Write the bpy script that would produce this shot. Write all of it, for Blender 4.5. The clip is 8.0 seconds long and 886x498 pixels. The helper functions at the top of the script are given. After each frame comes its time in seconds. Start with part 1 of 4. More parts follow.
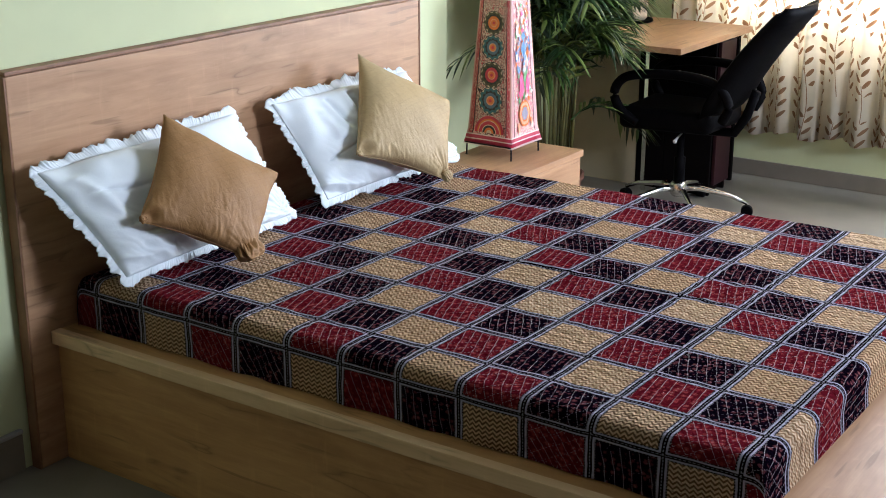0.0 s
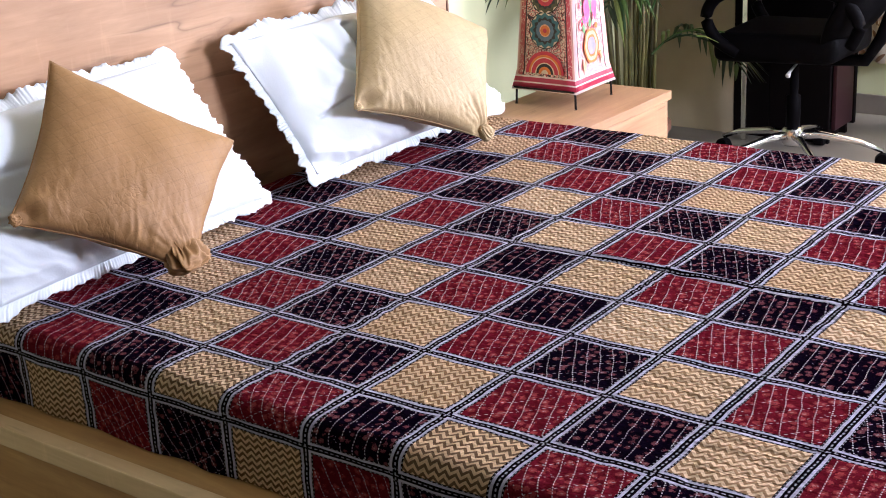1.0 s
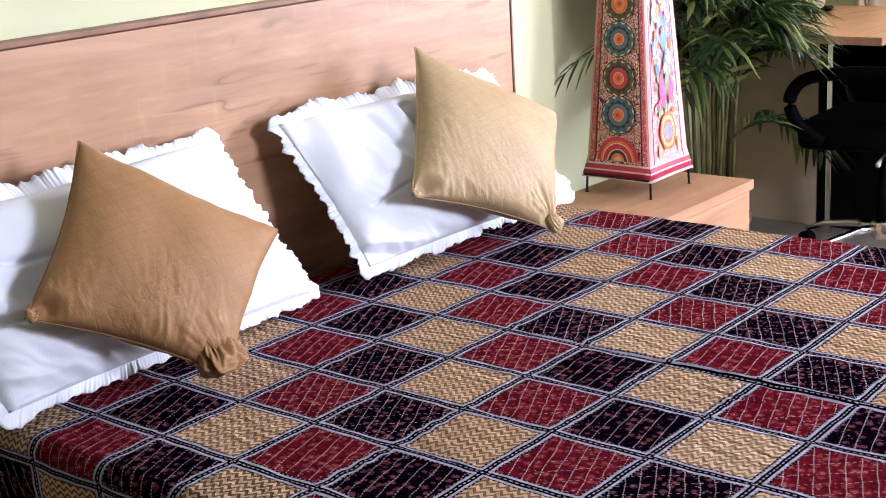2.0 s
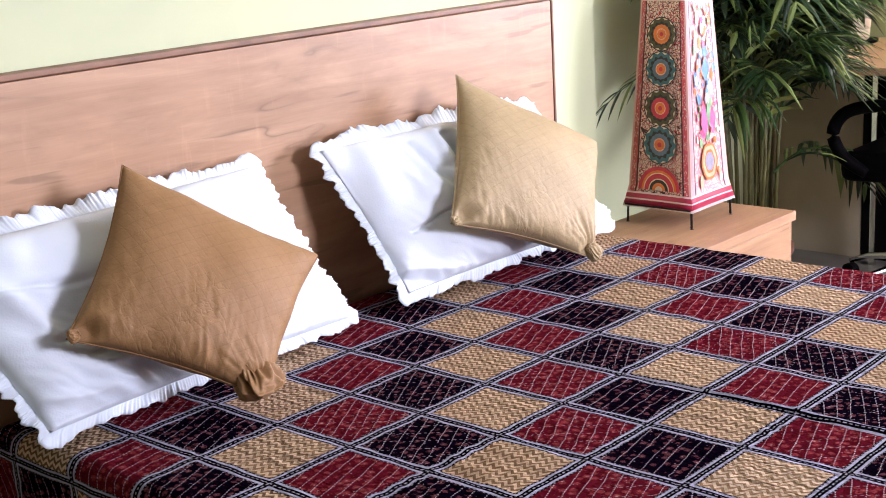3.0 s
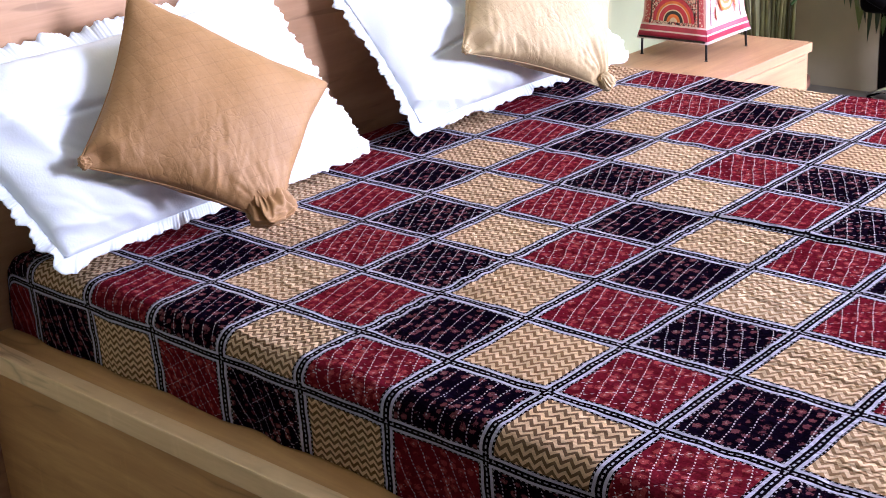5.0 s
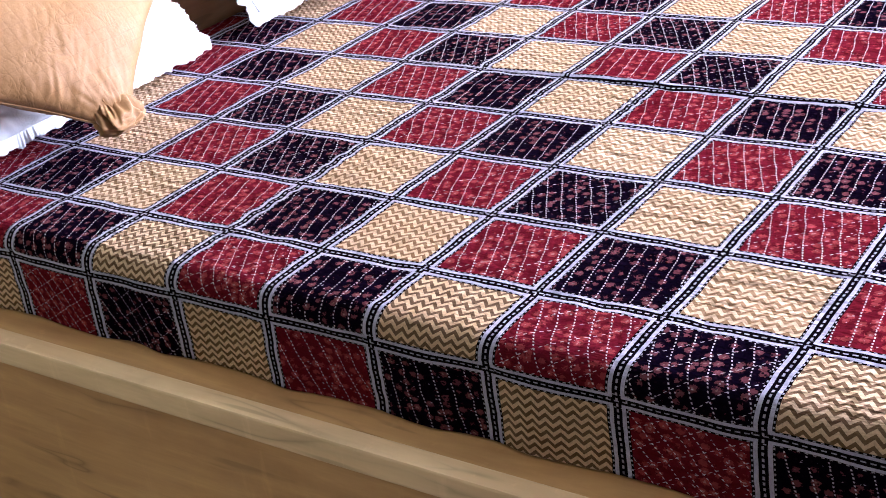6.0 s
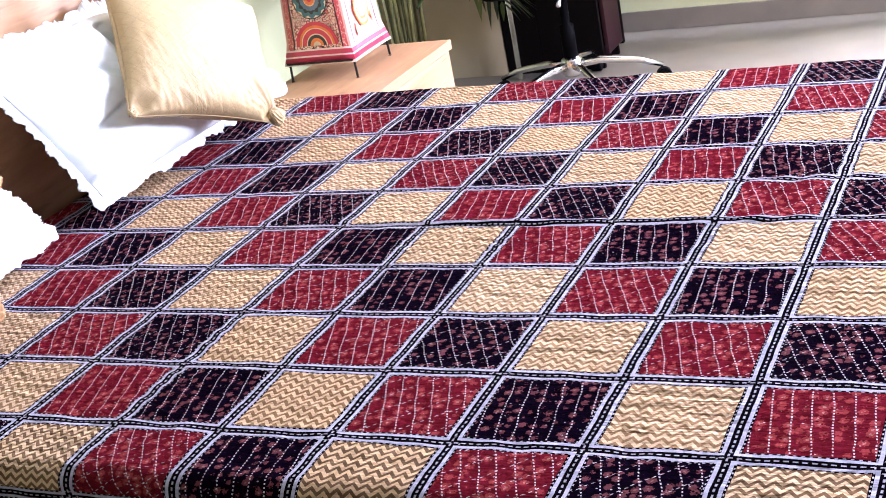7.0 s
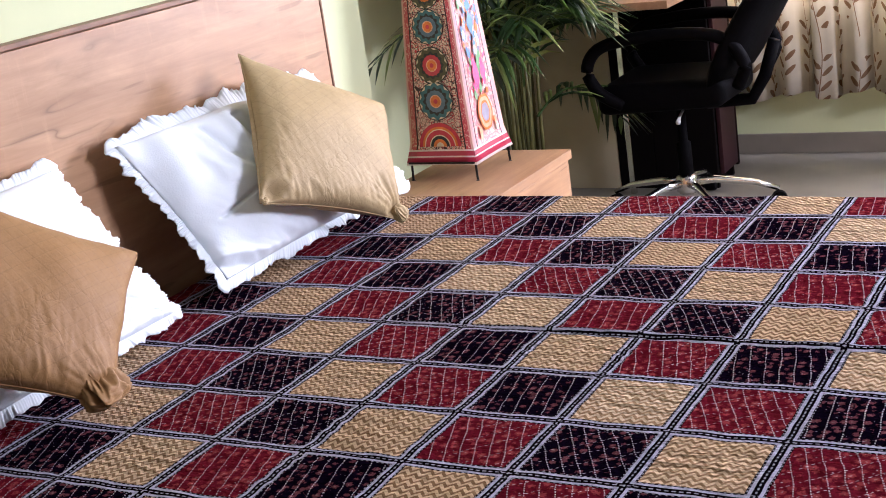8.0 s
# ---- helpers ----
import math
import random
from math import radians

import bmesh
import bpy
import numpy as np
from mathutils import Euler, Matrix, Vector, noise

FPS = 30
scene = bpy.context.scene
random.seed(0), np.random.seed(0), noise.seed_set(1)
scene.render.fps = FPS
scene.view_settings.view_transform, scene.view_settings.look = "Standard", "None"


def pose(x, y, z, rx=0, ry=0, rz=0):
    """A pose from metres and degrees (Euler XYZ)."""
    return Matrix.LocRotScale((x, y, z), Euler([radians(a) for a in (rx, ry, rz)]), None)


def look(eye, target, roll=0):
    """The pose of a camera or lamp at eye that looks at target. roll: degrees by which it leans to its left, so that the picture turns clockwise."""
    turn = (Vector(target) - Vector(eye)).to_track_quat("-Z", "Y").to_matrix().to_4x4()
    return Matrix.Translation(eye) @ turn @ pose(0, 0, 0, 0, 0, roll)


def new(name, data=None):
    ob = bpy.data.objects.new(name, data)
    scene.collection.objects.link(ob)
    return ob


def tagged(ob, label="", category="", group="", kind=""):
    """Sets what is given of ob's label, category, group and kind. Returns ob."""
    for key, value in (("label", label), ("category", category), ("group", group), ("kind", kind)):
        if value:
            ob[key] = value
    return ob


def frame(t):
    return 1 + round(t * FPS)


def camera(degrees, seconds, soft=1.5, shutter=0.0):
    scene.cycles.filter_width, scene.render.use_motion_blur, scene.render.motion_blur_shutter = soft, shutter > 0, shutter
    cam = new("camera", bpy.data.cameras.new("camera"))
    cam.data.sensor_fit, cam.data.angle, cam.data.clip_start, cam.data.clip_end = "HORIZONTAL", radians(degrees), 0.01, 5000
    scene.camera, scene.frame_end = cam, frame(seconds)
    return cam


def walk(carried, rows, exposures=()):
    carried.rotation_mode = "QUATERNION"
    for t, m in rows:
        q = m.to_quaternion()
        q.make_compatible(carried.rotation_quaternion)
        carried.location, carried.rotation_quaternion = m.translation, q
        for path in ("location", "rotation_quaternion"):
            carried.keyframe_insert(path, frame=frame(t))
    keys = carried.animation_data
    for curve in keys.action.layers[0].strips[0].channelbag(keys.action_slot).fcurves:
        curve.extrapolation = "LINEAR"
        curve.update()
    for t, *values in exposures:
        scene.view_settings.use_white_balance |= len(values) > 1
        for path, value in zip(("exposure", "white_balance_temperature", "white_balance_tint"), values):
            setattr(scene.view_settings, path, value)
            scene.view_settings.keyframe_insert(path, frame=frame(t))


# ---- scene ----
cam = camera(36.0, 8.0, soft=0.95)

PATH = [
    (0, (-2.382, -2.844, 1.819), (-0.812, -1.769, 1.202), 0.1),
    (0.5, (-1.880, -2.589, 1.681), (-0.345, -1.482, 1.036), -2.1),
    (1, (-1.287, -2.194, 1.475), (0.203, -1.040, 0.806), -3.4),
    (1.5, (-1.057, -2.026, 1.397), (0.41, -0.823, 0.764), -3.6),
    (2, (-1.076, -2.039, 1.415), (0.389, -0.791, 0.871), -3.4),
    (2.2, (-1.077, -2.042, 1.414), (0.387, -0.784, 0.891), -3.4),
    (3.3, (-1.079, -2.056, 1.411), (0.337, -0.736, 0.906), -3.4),
    (3.5, (-1.078, -2.056, 1.412), (0.323, -0.726, 0.894), -3.5),
    (4, (-1.08, -2.065, 1.409), (0.283, -0.712, 0.851), -3.3),
    (4.2, (-1.081, -2.062, 1.401), (0.28, -0.715, 0.823), -3.4),
    (5.3, (-1.086, -2.073, 1.369), (0.26, -0.815, 0.591), -4.8),
    (5.5, (-1.09, -2.082, 1.376), (0.249, -0.848, 0.549), -5.6),
    (6, (-1.091, -2.051, 1.373), (0.336, -0.965, 0.487), -8.0),
    (6.5, (-1.104, -1.984, 1.385), (0.467, -1.08, 0.54), -10.7),
    (7, (-1.138, -1.959, 1.402), (0.508, -1.093, 0.667), -11.5),
    (7.5, (-1.172, -1.925, 1.414), (0.493, -1.014, 0.782), -9.8),
    (8, (-1.179, -1.908, 1.413), (0.467, -0.927, 0.842), -8.3),
]
EXPOSURES = [(t, stops, kelvin, tint) for t, stops, kelvin, tint in (
    (0.0, 0.11, 5250, 14), (0.5, 0.29, 5300, 18), (1.0, 0.76, 5450, 26), (1.5, 0.88, 5500, 30), (2.0, 0.53, 5500, 30), (2.2, 0.50, 5500, 30),
    (3.3, 0.53, 5500, 30), (3.5, 0.53, 5500, 30), (4.0, 0.56, 5470, 31), (4.2, 0.62, 5450, 31), (5.5, 1.46, 5150, 32), (6.0, 1.68, 5180, 32), (6.5, 1.64, 5200, 31), (7.0, 1.48, 5250, 30),
    (7.5, 0.80, 5400, 28), (8.0, 0.40, 5480, 28))
]

walk(cam, [(t, look(eye, target, roll)) for t, eye, target, roll in PATH], EXPOSURES)


# ---------------------------------------------------------------- light

world = bpy.data.worlds.new("sky")
scene.world = world
world.use_nodes = True
wn = world.node_tree.nodes
sky = wn.new("ShaderNodeTexSky")
sky.sky_type, sky.sun_disc = "NISHITA", False
sky.sun_elevation, sky.sun_rotation = radians(40), radians(60)
world.node_tree.links.new(sky.outputs[0], wn["Background"].inputs[0])
wn["Background"].inputs[1].default_value = 0.12


def window_light(name, m, width, height, watts, colour):
    lamp = bpy.data.lights.new(name, "AREA")
    lamp.shape, lamp.size, lamp.size_y = "RECTANGLE", width, height
    lamp.energy, lamp.color = watts, colour
    ob = new(name, lamp)
    ob.matrix_world = m
    return ob


# daylight through the balcony opening in the foot-end wall and the curtained window
window_light("daylight_balcony", look((1.90, -4.76, 1.98), (0.9, 0, 0.8)), 1.25, 0.70, 128, (1.0, 0.98, 0.95))
window_light("daylight_window", look((4.27, -1.35, 1.55), (0, -1.35, 1.2)), 2.6, 1.4, 400, (1.0, 0.98, 0.95))


# ---------------------------------------------------------------- materials
class Graph:
    """Short hand for node sums."""

    def __init__(self, name):
        self.mat = bpy.data.materials.new(name)
        self.mat.use_nodes = True
        self.n, self.l = self.mat.node_tree.nodes, self.mat.node_tree.links
        self.bsdf = self.n["Principled BSDF"]

    def put(self, socket, value):
        if isinstance(value, bpy.types.NodeSocket):
            self.l.new(value, socket)
        elif value is not None:
            if isinstance(value, tuple) and len(value) == 3 and len(socket.default_value) == 4:
                value = (*value, 1)
            socket.default_value = value

    def m(self, op, a, b=None, c=None):
        node = self.n.new("ShaderNodeMath")
        node.operation = op
        for k, v in enumerate((a, b, c)):
            self.put(node.inputs[k], v)
        return node.outputs[0]

    def mix(self, f, a, b):
        node = self.n.new("ShaderNodeMix")
        node.data_type = "RGBA"
        self.put(node.inputs[0], f)
        self.put(node.inputs[6], a)
        self.put(node.inputs[7], b)
        return node.outputs[2]

    def coords(self, kind="Object"):
        return self.n.new("ShaderNodeTexCoord").outputs[kind]

    def stretch(self, vec, scale):
        node = self.n.new("ShaderNodeMapping")
        self.put(node.inputs[0], vec)
        node.inputs["Scale"].default_value = scale
        return node.outputs[0]

    def noise(self, vec, scale, detail=4.0, rough=0.5, distort=0.0):
        node = self.n.new("ShaderNodeTexNoise")
        self.put(node.inputs["Vector"], vec)
        node.inputs["Scale"].default_value = scale
        node.inputs["Detail"].default_value = detail
        node.inputs["Roughness"].default_value = rough
        node.inputs["Distortion"].default_value = distort
        return node.outputs["Fac"]

    def voronoi(self, vec, scale, feature="F1"):
        node = self.n.new("ShaderNodeTexVoronoi")
        node.feature = feature
        self.put(node.inputs["Vector"], vec)
        node.inputs["Scale"].default_value = scale
        return node.outputs["Distance"]

    def ramp(self, f, stops):
        node = self.n.new("ShaderNodeValToRGB")
        self.put(node.inputs[0], f)
        el = node.color_ramp.elements
        while len(el) < len(stops):
            el.new(0.5)
        for e, (p, c) in zip(el, stops):
            e.position, e.color = p, (*c, 1)
        return node.outputs[0]

    def bump(self, height, strength, distance=0.01):
        node = self.n.new("ShaderNodeBump")
        node.inputs["Strength"].default_value = strength
        node.inputs["Distance"].default_value = distance
        self.put(node.inputs["Height"], height)
        self.put(self.bsdf.inputs["Normal"], node.outputs[0])

    def finish(self, colour, rough=0.6, metal=0.0, spec=0.5, sheen=0.0):
        b = self.bsdf.inputs
        self.put(b["Base Color"], colour)
        self.put(b["Roughness"], rough)
        self.put(b["Metallic"], metal)
        self.put(b["Specular IOR Level"], spec)
        self.put(b["Sheen Weight"], sheen)
        return self.mat


def simple(name, colour, rough=0.6, metal=0.0, vary=0.12, scale=6.0, bump=0.0, bscale=80.0, spec=0.5, sheen=0.0):
    g = Graph(name)
    co = g.coords()
    f = g.noise(co, scale, 5)
    lo, hi = tuple(c * (1 - vary) for c in colour), tuple(min(1, c * (1 + vary)) for c in colour)
    col = g.ramp(f, [(0.3, lo), (0.7, hi)])
    if bump:
        g.bump(g.noise(co, bscale, 4), bump, 0.003)
    return g.finish(col, rough, metal, spec, sheen)


def wood_material(name, light, dark, grain_scale=(1.2, 14.0, 14.0), rough=0.45):
    g = Graph(name)
    co = g.coords()
    long = g.stretch(co, grain_scale)
    f = g.noise(long, 2.2, 8, 0.62, 0.6)
    col = g.ramp(f, [(0.28, dark), (0.5, tuple((a + b) / 2 for a, b in zip(light, dark))), (0.68, light)])
    streak = g.noise(g.stretch(co, (grain_scale[0] * 0.8, grain_scale[1] * 5, grain_scale[2] * 5)), 3.0, 3, 0.5)
    col = g.mix(g.m("MULTIPLY", streak, 0.35), col, tuple(c * 0.72 for c in dark))
    cloud = g.noise(co, 2.3, 3)
    col = g.mix(g.m("MULTIPLY", g.m("SUBTRACT", cloud, 0.35), 0.9), col, tuple(c * 1.15 for c in light))
    # soft brown blotches and a few short dark flecks along the grain
    board = g.ramp(g.noise(g.stretch(co, tuple(c * 0.22 + 1.2 for c in grain_scale)), 1.4, 6, 0.62, 0.5), [(0.50, (0, 0, 0)), (0.72, (1, 1, 1))])
    col = g.mix(g.m("MULTIPLY", board, 0.68), col, tuple(c * 0.82 for c in dark))
    fleck = g.ramp(g.noise(g.stretch(co, tuple(c * 2.6 for c in grain_scale)), 1.3, 2, 0.5, 0.2), [(0.655, (0, 0, 0)), (0.72, (1, 1, 1))])
    col = g.mix(g.m("MULTIPLY", fleck, 0.42), col, tuple(c * 0.42 for c in dark))
    crack = g.noise(g.stretch(co, tuple(0.5 + c * 0.32 for c in grain_scale)), 1.7, 3, 0.5, 0.3)
    crack = g.m("POWER", g.m("SUBTRACT", 1.0, g.m("ABSOLUTE", g.m("MULTIPLY_ADD", crack, 2.0, -1.0))), 42.0)
    where = g.ramp(g.noise(co, 3.1, 2), [(0.50, (0, 0, 0)), (0.62, (1, 1, 1))])
    col = g.mix(g.m("MULTIPLY", g.m("MULTIPLY", crack, where), 0.6), col, tuple(c * 0.40 for c in dark))
    saw = g.ramp(g.noise(g.stretch(co, (34, 34, 5)), 1.0, 4, 0.6), [(0.60, (0, 0, 0)), (0.78, (1, 1, 1))])
    col = g.mix(g.m("MULTIPLY", saw, 0.22), col, tuple(c * 1.35 for c in light))
    g.bump(streak, 0.12, 0.002)
    return g.finish(col, g.m("MULTIPLY_ADD", f, 0.2, rough - 0.1))


M_WALL = simple("green_wall_paint", (0.60, 0.64, 0.37), 0.75, vary=0.05, scale=3, bump=0.08, bscale=60)
# Walls out of view, kept dark so they bounce little light back.
M_PLAIN = simple("low_bounce_umber", (0.10, 0.08, 0.06), 0.8, vary=0.06)
M_BROWN = simple("low_bounce_brown", (0.13, 0.10, 0.075), 0.8, vary=0.05)
# Stand-in board takes the tone of the lit recess wall.
M_BOARD = simple("olive_wall_stand_in", (0.42, 0.36, 0.24), 0.7, vary=0.12, scale=4)
# Unseen ceiling, greyed to lower its bounce; skirting bead and window frame share it.
M_CEIL = simple("low_bounce_grey", (0.34, 0.34, 0.32), 0.8, vary=0.03)
M_SKIRT = simple("skirting_tile", (0.21, 0.185, 0.145), 0.35, vary=0.1, scale=9)
M_FLOOR = simple("floor_tile", (0.20, 0.18, 0.145), 0.40, vary=0.14, scale=4)
M_WOOD = wood_material("oak_laminate", (0.555, 0.340, 0.180), (0.345, 0.182, 0.086))
M_WOOD_SIDE = wood_material("oak_laminate_side", (0.62, 0.365, 0.140), (0.40, 0.205, 0.070), (14.0, 1.2, 14.0))
M_LIP = wood_material("pale_lipping", (0.80, 0.58, 0.34), (0.62, 0.41, 0.21), (14.0, 1.2, 14.0))
M_EDGE = simple("dark_edge_band", (0.25, 0.125, 0.062), 0.5, vary=0.25, scale=14)
M_WHITE = simple("white_cotton", (0.82, 0.88, 0.90), 0.9, vary=0.02, scale=20, bump=0.15, bscale=260, spec=0.2, sheen=0.1)
M_BLACK = simple("black_leather", (0.0025, 0.0022, 0.0025), 0.6, vary=0.2, scale=30, bump=0.2, bscale=140, spec=0.03)
M_CHROME = simple("chrome", (0.75, 0.74, 0.72), 0.16, metal=1.0, vary=0.03)
M_DARKWOOD = simple("dark_desk_panel", (0.0032, 0.0022, 0.002), 0.75, vary=0.25, spec=0.05)
M_MAROON = simple("maroon_door", (0.022, 0.006, 0.008), 0.5, vary=0.2, spec=0.2)
M_METAL = simple("black_wire", (0.015, 0.013, 0.013), 0.4, metal=0.6)
M_CANE = simple("palm_cane", (0.095, 0.092, 0.024), 0.5, vary=0.4, scale=22)
M_POT = simple("clay_pot", (0.20, 0.09, 0.05), 0.8, vary=0.2)
M_SOIL = simple("potting_soil", (0.03, 0.02, 0.014), 0.95, vary=0.4, scale=60)
M_MATTRESS = simple("mattress_ticking", (0.5, 0.48, 0.45), 0.9)


def leaf_material():
    g = Graph("palm_leaf")
    info = g.n.new("ShaderNodeNewGeometry").outputs["Random Per Island"]
    col = g.ramp(info, [(0.0, (0.004, 0.014, 0.003)), (0.5, (0.022, 0.058, 0.009)), (0.85, (0.070, 0.125, 0.020)), (1.0, (0.17, 0.21, 0.045))])
    g.bsdf.inputs["Subsurface Weight"].default_value = 0.0
    return g.finish(col, 0.42)


M_LEAF = leaf_material()


def cushion_material(name, colour):
    """Tan silk with a stitched diamond grid."""
    g = Graph(name)
    sep = g.n.new("ShaderNodeSeparateXYZ")
    g.put(sep.inputs[0], g.coords("UV"))
    a, b = g.m("ADD", sep.outputs[0], sep.outputs[1]), g.m("SUBTRACT", sep.outputs[0], sep.outputs[1])
    da = g.m("ABSOLUTE", g.m("SUBTRACT", g.m("FRACT", g.m("MULTIPLY", a, 11.0)), 0.5))
    db = g.m("ABSOLUTE", g.m("SUBTRACT", g.m("FRACT", g.m("MULTIPLY", b, 11.0)), 0.5))
    seam = g.m("MINIMUM", da, db)
    stitch = g.m("MULTIPLY", g.m("LESS_THAN", seam, 0.035), g.m("LESS_THAN", g.m("FRACT", g.m("MULTIPLY", g.m("MAXIMUM", da, db), 9.0)), 0.5))
    co = g.coords()
    slub = g.noise(g.stretch(co, (40, 40, 260)), 1.0, 3)
    col = g.mix(slub, tuple(c * 0.82 for c in colour), tuple(c * 1.12 for c in colour))
    col = g.mix(g.m("MULTIPLY", g.noise(co, 5, 4), 0.4), col, tuple(c * 0.75 for c in colour))
    col = g.mix(g.m("MULTIPLY", stitch, 0.32), col, tuple(c * 0.45 for c in colour))
    fold = g.noise(g.stretch(co, (1.0, 1.0, 0.55)), 19, 3, 0.55, 0.6)
    ridge = g.m("POWER", g.m("SUBTRACT", 1.0, g.m("ABSOLUTE", g.m("MULTIPLY_ADD", fold, 2.0, -1.0))), 9.0)
    ridge = g.m("MULTIPLY", ridge, g.m("MULTIPLY", g.m("POWER", sep.outputs[1], 2.2), g.ramp(g.noise(co, 7, 2), [(0.42, (0, 0, 0)), (0.62, (1, 1, 1))])))
    tuft = g.m("MULTIPLY", g.m("SMOOTH_MIN", seam, 0.1, 0.1), 0.45)
    g.bump(g.m("ADD", g.m("ADD", tuft, g.m("MULTIPLY", g.noise(co, 60, 5, 0.6), 0.35)), g.m("MULTIPLY", ridge, -0.8)), 0.45, 0.006)
    return g.finish(col, 0.55, 0.0, 0.22, 0.05)


M_CUSHION = cushion_material("tan_silk_quilted", (0.335, 0.182, 0.066))
M_CUSHION_PALE = cushion_material("pale_tan_silk_quilted", (0.455, 0.335, 0.165))

CELL = 0.175


def bedspread_material():
    """Block-printed patchwork with kantha running stitches; UV is in metres of cloth."""
    g = Graph("patchwork_bedspread")
    m = g.m
    uv = g.coords("UV")
    wob = g.n.new("ShaderNodeTexNoise")
    wob.inputs["Scale"].default_value = 16.0
    wob.inputs["Detail"].default_value = 3.0
    g.put(wob.inputs["Vector"], uv)
    sepw = g.n.new("ShaderNodeSeparateColor")
    g.put(sepw.inputs[0], wob.outputs["Color"])
    sep = g.n.new("ShaderNodeSeparateXYZ")
    g.put(sep.inputs[0], uv)
    u = m("MULTIPLY_ADD", m("SUBTRACT", sepw.outputs[0], 0.5), 0.0026, sep.outputs[0])
    v = m("MULTIPLY_ADD", m("SUBTRACT", sepw.outputs[1], 0.5), 0.0026, sep.outputs[1])
    cu, cv = m("DIVIDE", u, CELL), m("DIVIDE", v, CELL)
    i, j = m("FLOOR", cu), m("FLOOR", cv)
    fu, fv = m("FRACT", cu), m("FRACT", cv)
    eu = m("MULTIPLY", m("MINIMUM", fu, m("SUBTRACT", 1.0, fu)), CELL)
    ev = m("MULTIPLY", m("MINIMUM", fv, m("SUBTRACT", 1.0, fv)), CELL)

    def within(x, a, b):
        return m("MULTIPLY", m("GREATER_THAN", x, a), m("LESS_THAN", x, b))

    def dash(x, period, duty):
        return m("LESS_THAN", m("FRACT", m("DIVIDE", x, period)), duty)

    gu, gv, w = 0.0055, 0.0054, 0.0052
    white = m("MAXIMUM", m("MULTIPLY", within(eu, gu, gu + w), m("GREATER_THAN", ev, gv)),
              m("MULTIPLY", within(ev, gv, gv + w), m("GREATER_THAN", eu, gu)))
    patch = m("MULTIPLY", m("GREATER_THAN", eu, gu + w + 0.0032), m("GREATER_THAN", ev, gv + w + 0.0036))
    stitch = m("MAXIMUM", m("MULTIPLY", m("LESS_THAN", eu, 0.0011), dash(v, 0.0105, 0.6)),
               m("MULTIPLY", m("LESS_THAN", ev, 0.0014), dash(u, 0.0105, 0.55)))
    edge = m("MAXIMUM", m("MULTIPLY", within(eu, gu + w + 0.0006, gu + w + 0.0024), dash(v, 0.009, 0.4)),
             m("MULTIPLY", within(ev, gv + w + 0.0006, gv + w + 0.0026), dash(u, 0.009, 0.4)))

    kind = m("FLOORED_MODULO", m("ADD", i, j), 3.0)
    cell = g.n.new("ShaderNodeCombineXYZ")
    g.put(cell.inputs[0], i)
    g.put(cell.inputs[1], j)
    hashed = g.n.new("ShaderNodeTexWhiteNoise")
    hashed.noise_dimensions = "2D"
    g.put(hashed.inputs["Vector"], cell.outputs[0])
    rnd = hashed.outputs["Value"]

    # tan patches: rows of chevrons
    tri = m("MULTIPLY", m("ABSOLUTE", m("SUBTRACT", m("FRACT", m("DIVIDE", v, 0.0185)), 0.5)), 0.0215)
    rows = m("FRACT", m("DIVIDE", m("ADD", u, tri), 0.0155))
    chev = m("LESS_THAN", m("ABSOLUTE", m("SUBTRACT", rows, 0.5)), 0.245)
    tan = g.mix(chev, g.mix(rnd, (0.84, 0.58, 0.33), (0.92, 0.70, 0.46)), g.mix(m("LESS_THAN", i, 0.5), g.mix(rnd, (0.22, 0.100, 0.034), (0.42, 0.24, 0.115)), g.mix(rnd, (0.11, 0.048, 0.016), (0.20, 0.10, 0.04))))

    tan = g.mix(m("MULTIPLY", g.noise(uv, 30, 3), 0.28), tan, (0.70, 0.51, 0.33))
    cloth = g.n.new("ShaderNodeCombineXYZ")
    g.put(cloth.inputs[0], u)
    g.put(cloth.inputs[1], v)
    # printed sprigs in loose rows, each with a pale heart
    sprig = g.n.new("ShaderNodeTexVoronoi")
    g.put(sprig.inputs["Vector"], cloth.outputs[0])
    sprig.inputs["Scale"].default_value = 64.0
    sprig.inputs["Randomness"].default_value = 0.6
    spots = m("ADD", sprig.outputs["Distance"], m("MULTIPLY", m("SUBTRACT", g.noise(uv, 300, 2), 0.5), 0.62))
    small = g.voronoi(cloth.outputs[0], 120.0)
    red = g.mix(m("LESS_THAN", spots, 0.42), (0.155, 0.009, 0.018), (0.335, 0.050, 0.052))
    red = g.mix(m("LESS_THAN", small, 0.20), red, (0.10, 0.006, 0.012))
    red = g.mix(m("LESS_THAN", spots, 0.14), red, (0.50, 0.20, 0.18))
    black = g.mix(m("LESS_THAN", spots, 0.38), (0.0028, 0.0012, 0.0058), (0.170, 0.052, 0.060))
    black = g.mix(m("LESS_THAN", small, 0.22), black, (0.012, 0.004, 0.010))
    black = g.mix(m("LESS_THAN", spots, 0.12), black, (0.30, 0.15, 0.13))
    drift = m("MULTIPLY", m("SUBTRACT", g.noise(uv, 18, 2), 0.5), 0.009)
    gappy = m("GREATER_THAN", g.noise(uv, 46, 2), 0.33)

    def seam_line(shear, pitch):
        return m("FRACT", m("DIVIDE", m("ADD", m("MULTIPLY_ADD", u, shear, v), drift), pitch))

    def stitches(ln, thick, period):
        near = m("LESS_THAN", m("ABSOLUTE", m("SUBTRACT", ln, 0.5)), thick)
        return m("MULTIPLY", near, m("MULTIPLY", dash(u, period, 0.46), gappy))

    line = seam_line(m("MULTIPLY_ADD", rnd, 0.5, 0.10), 0.024)
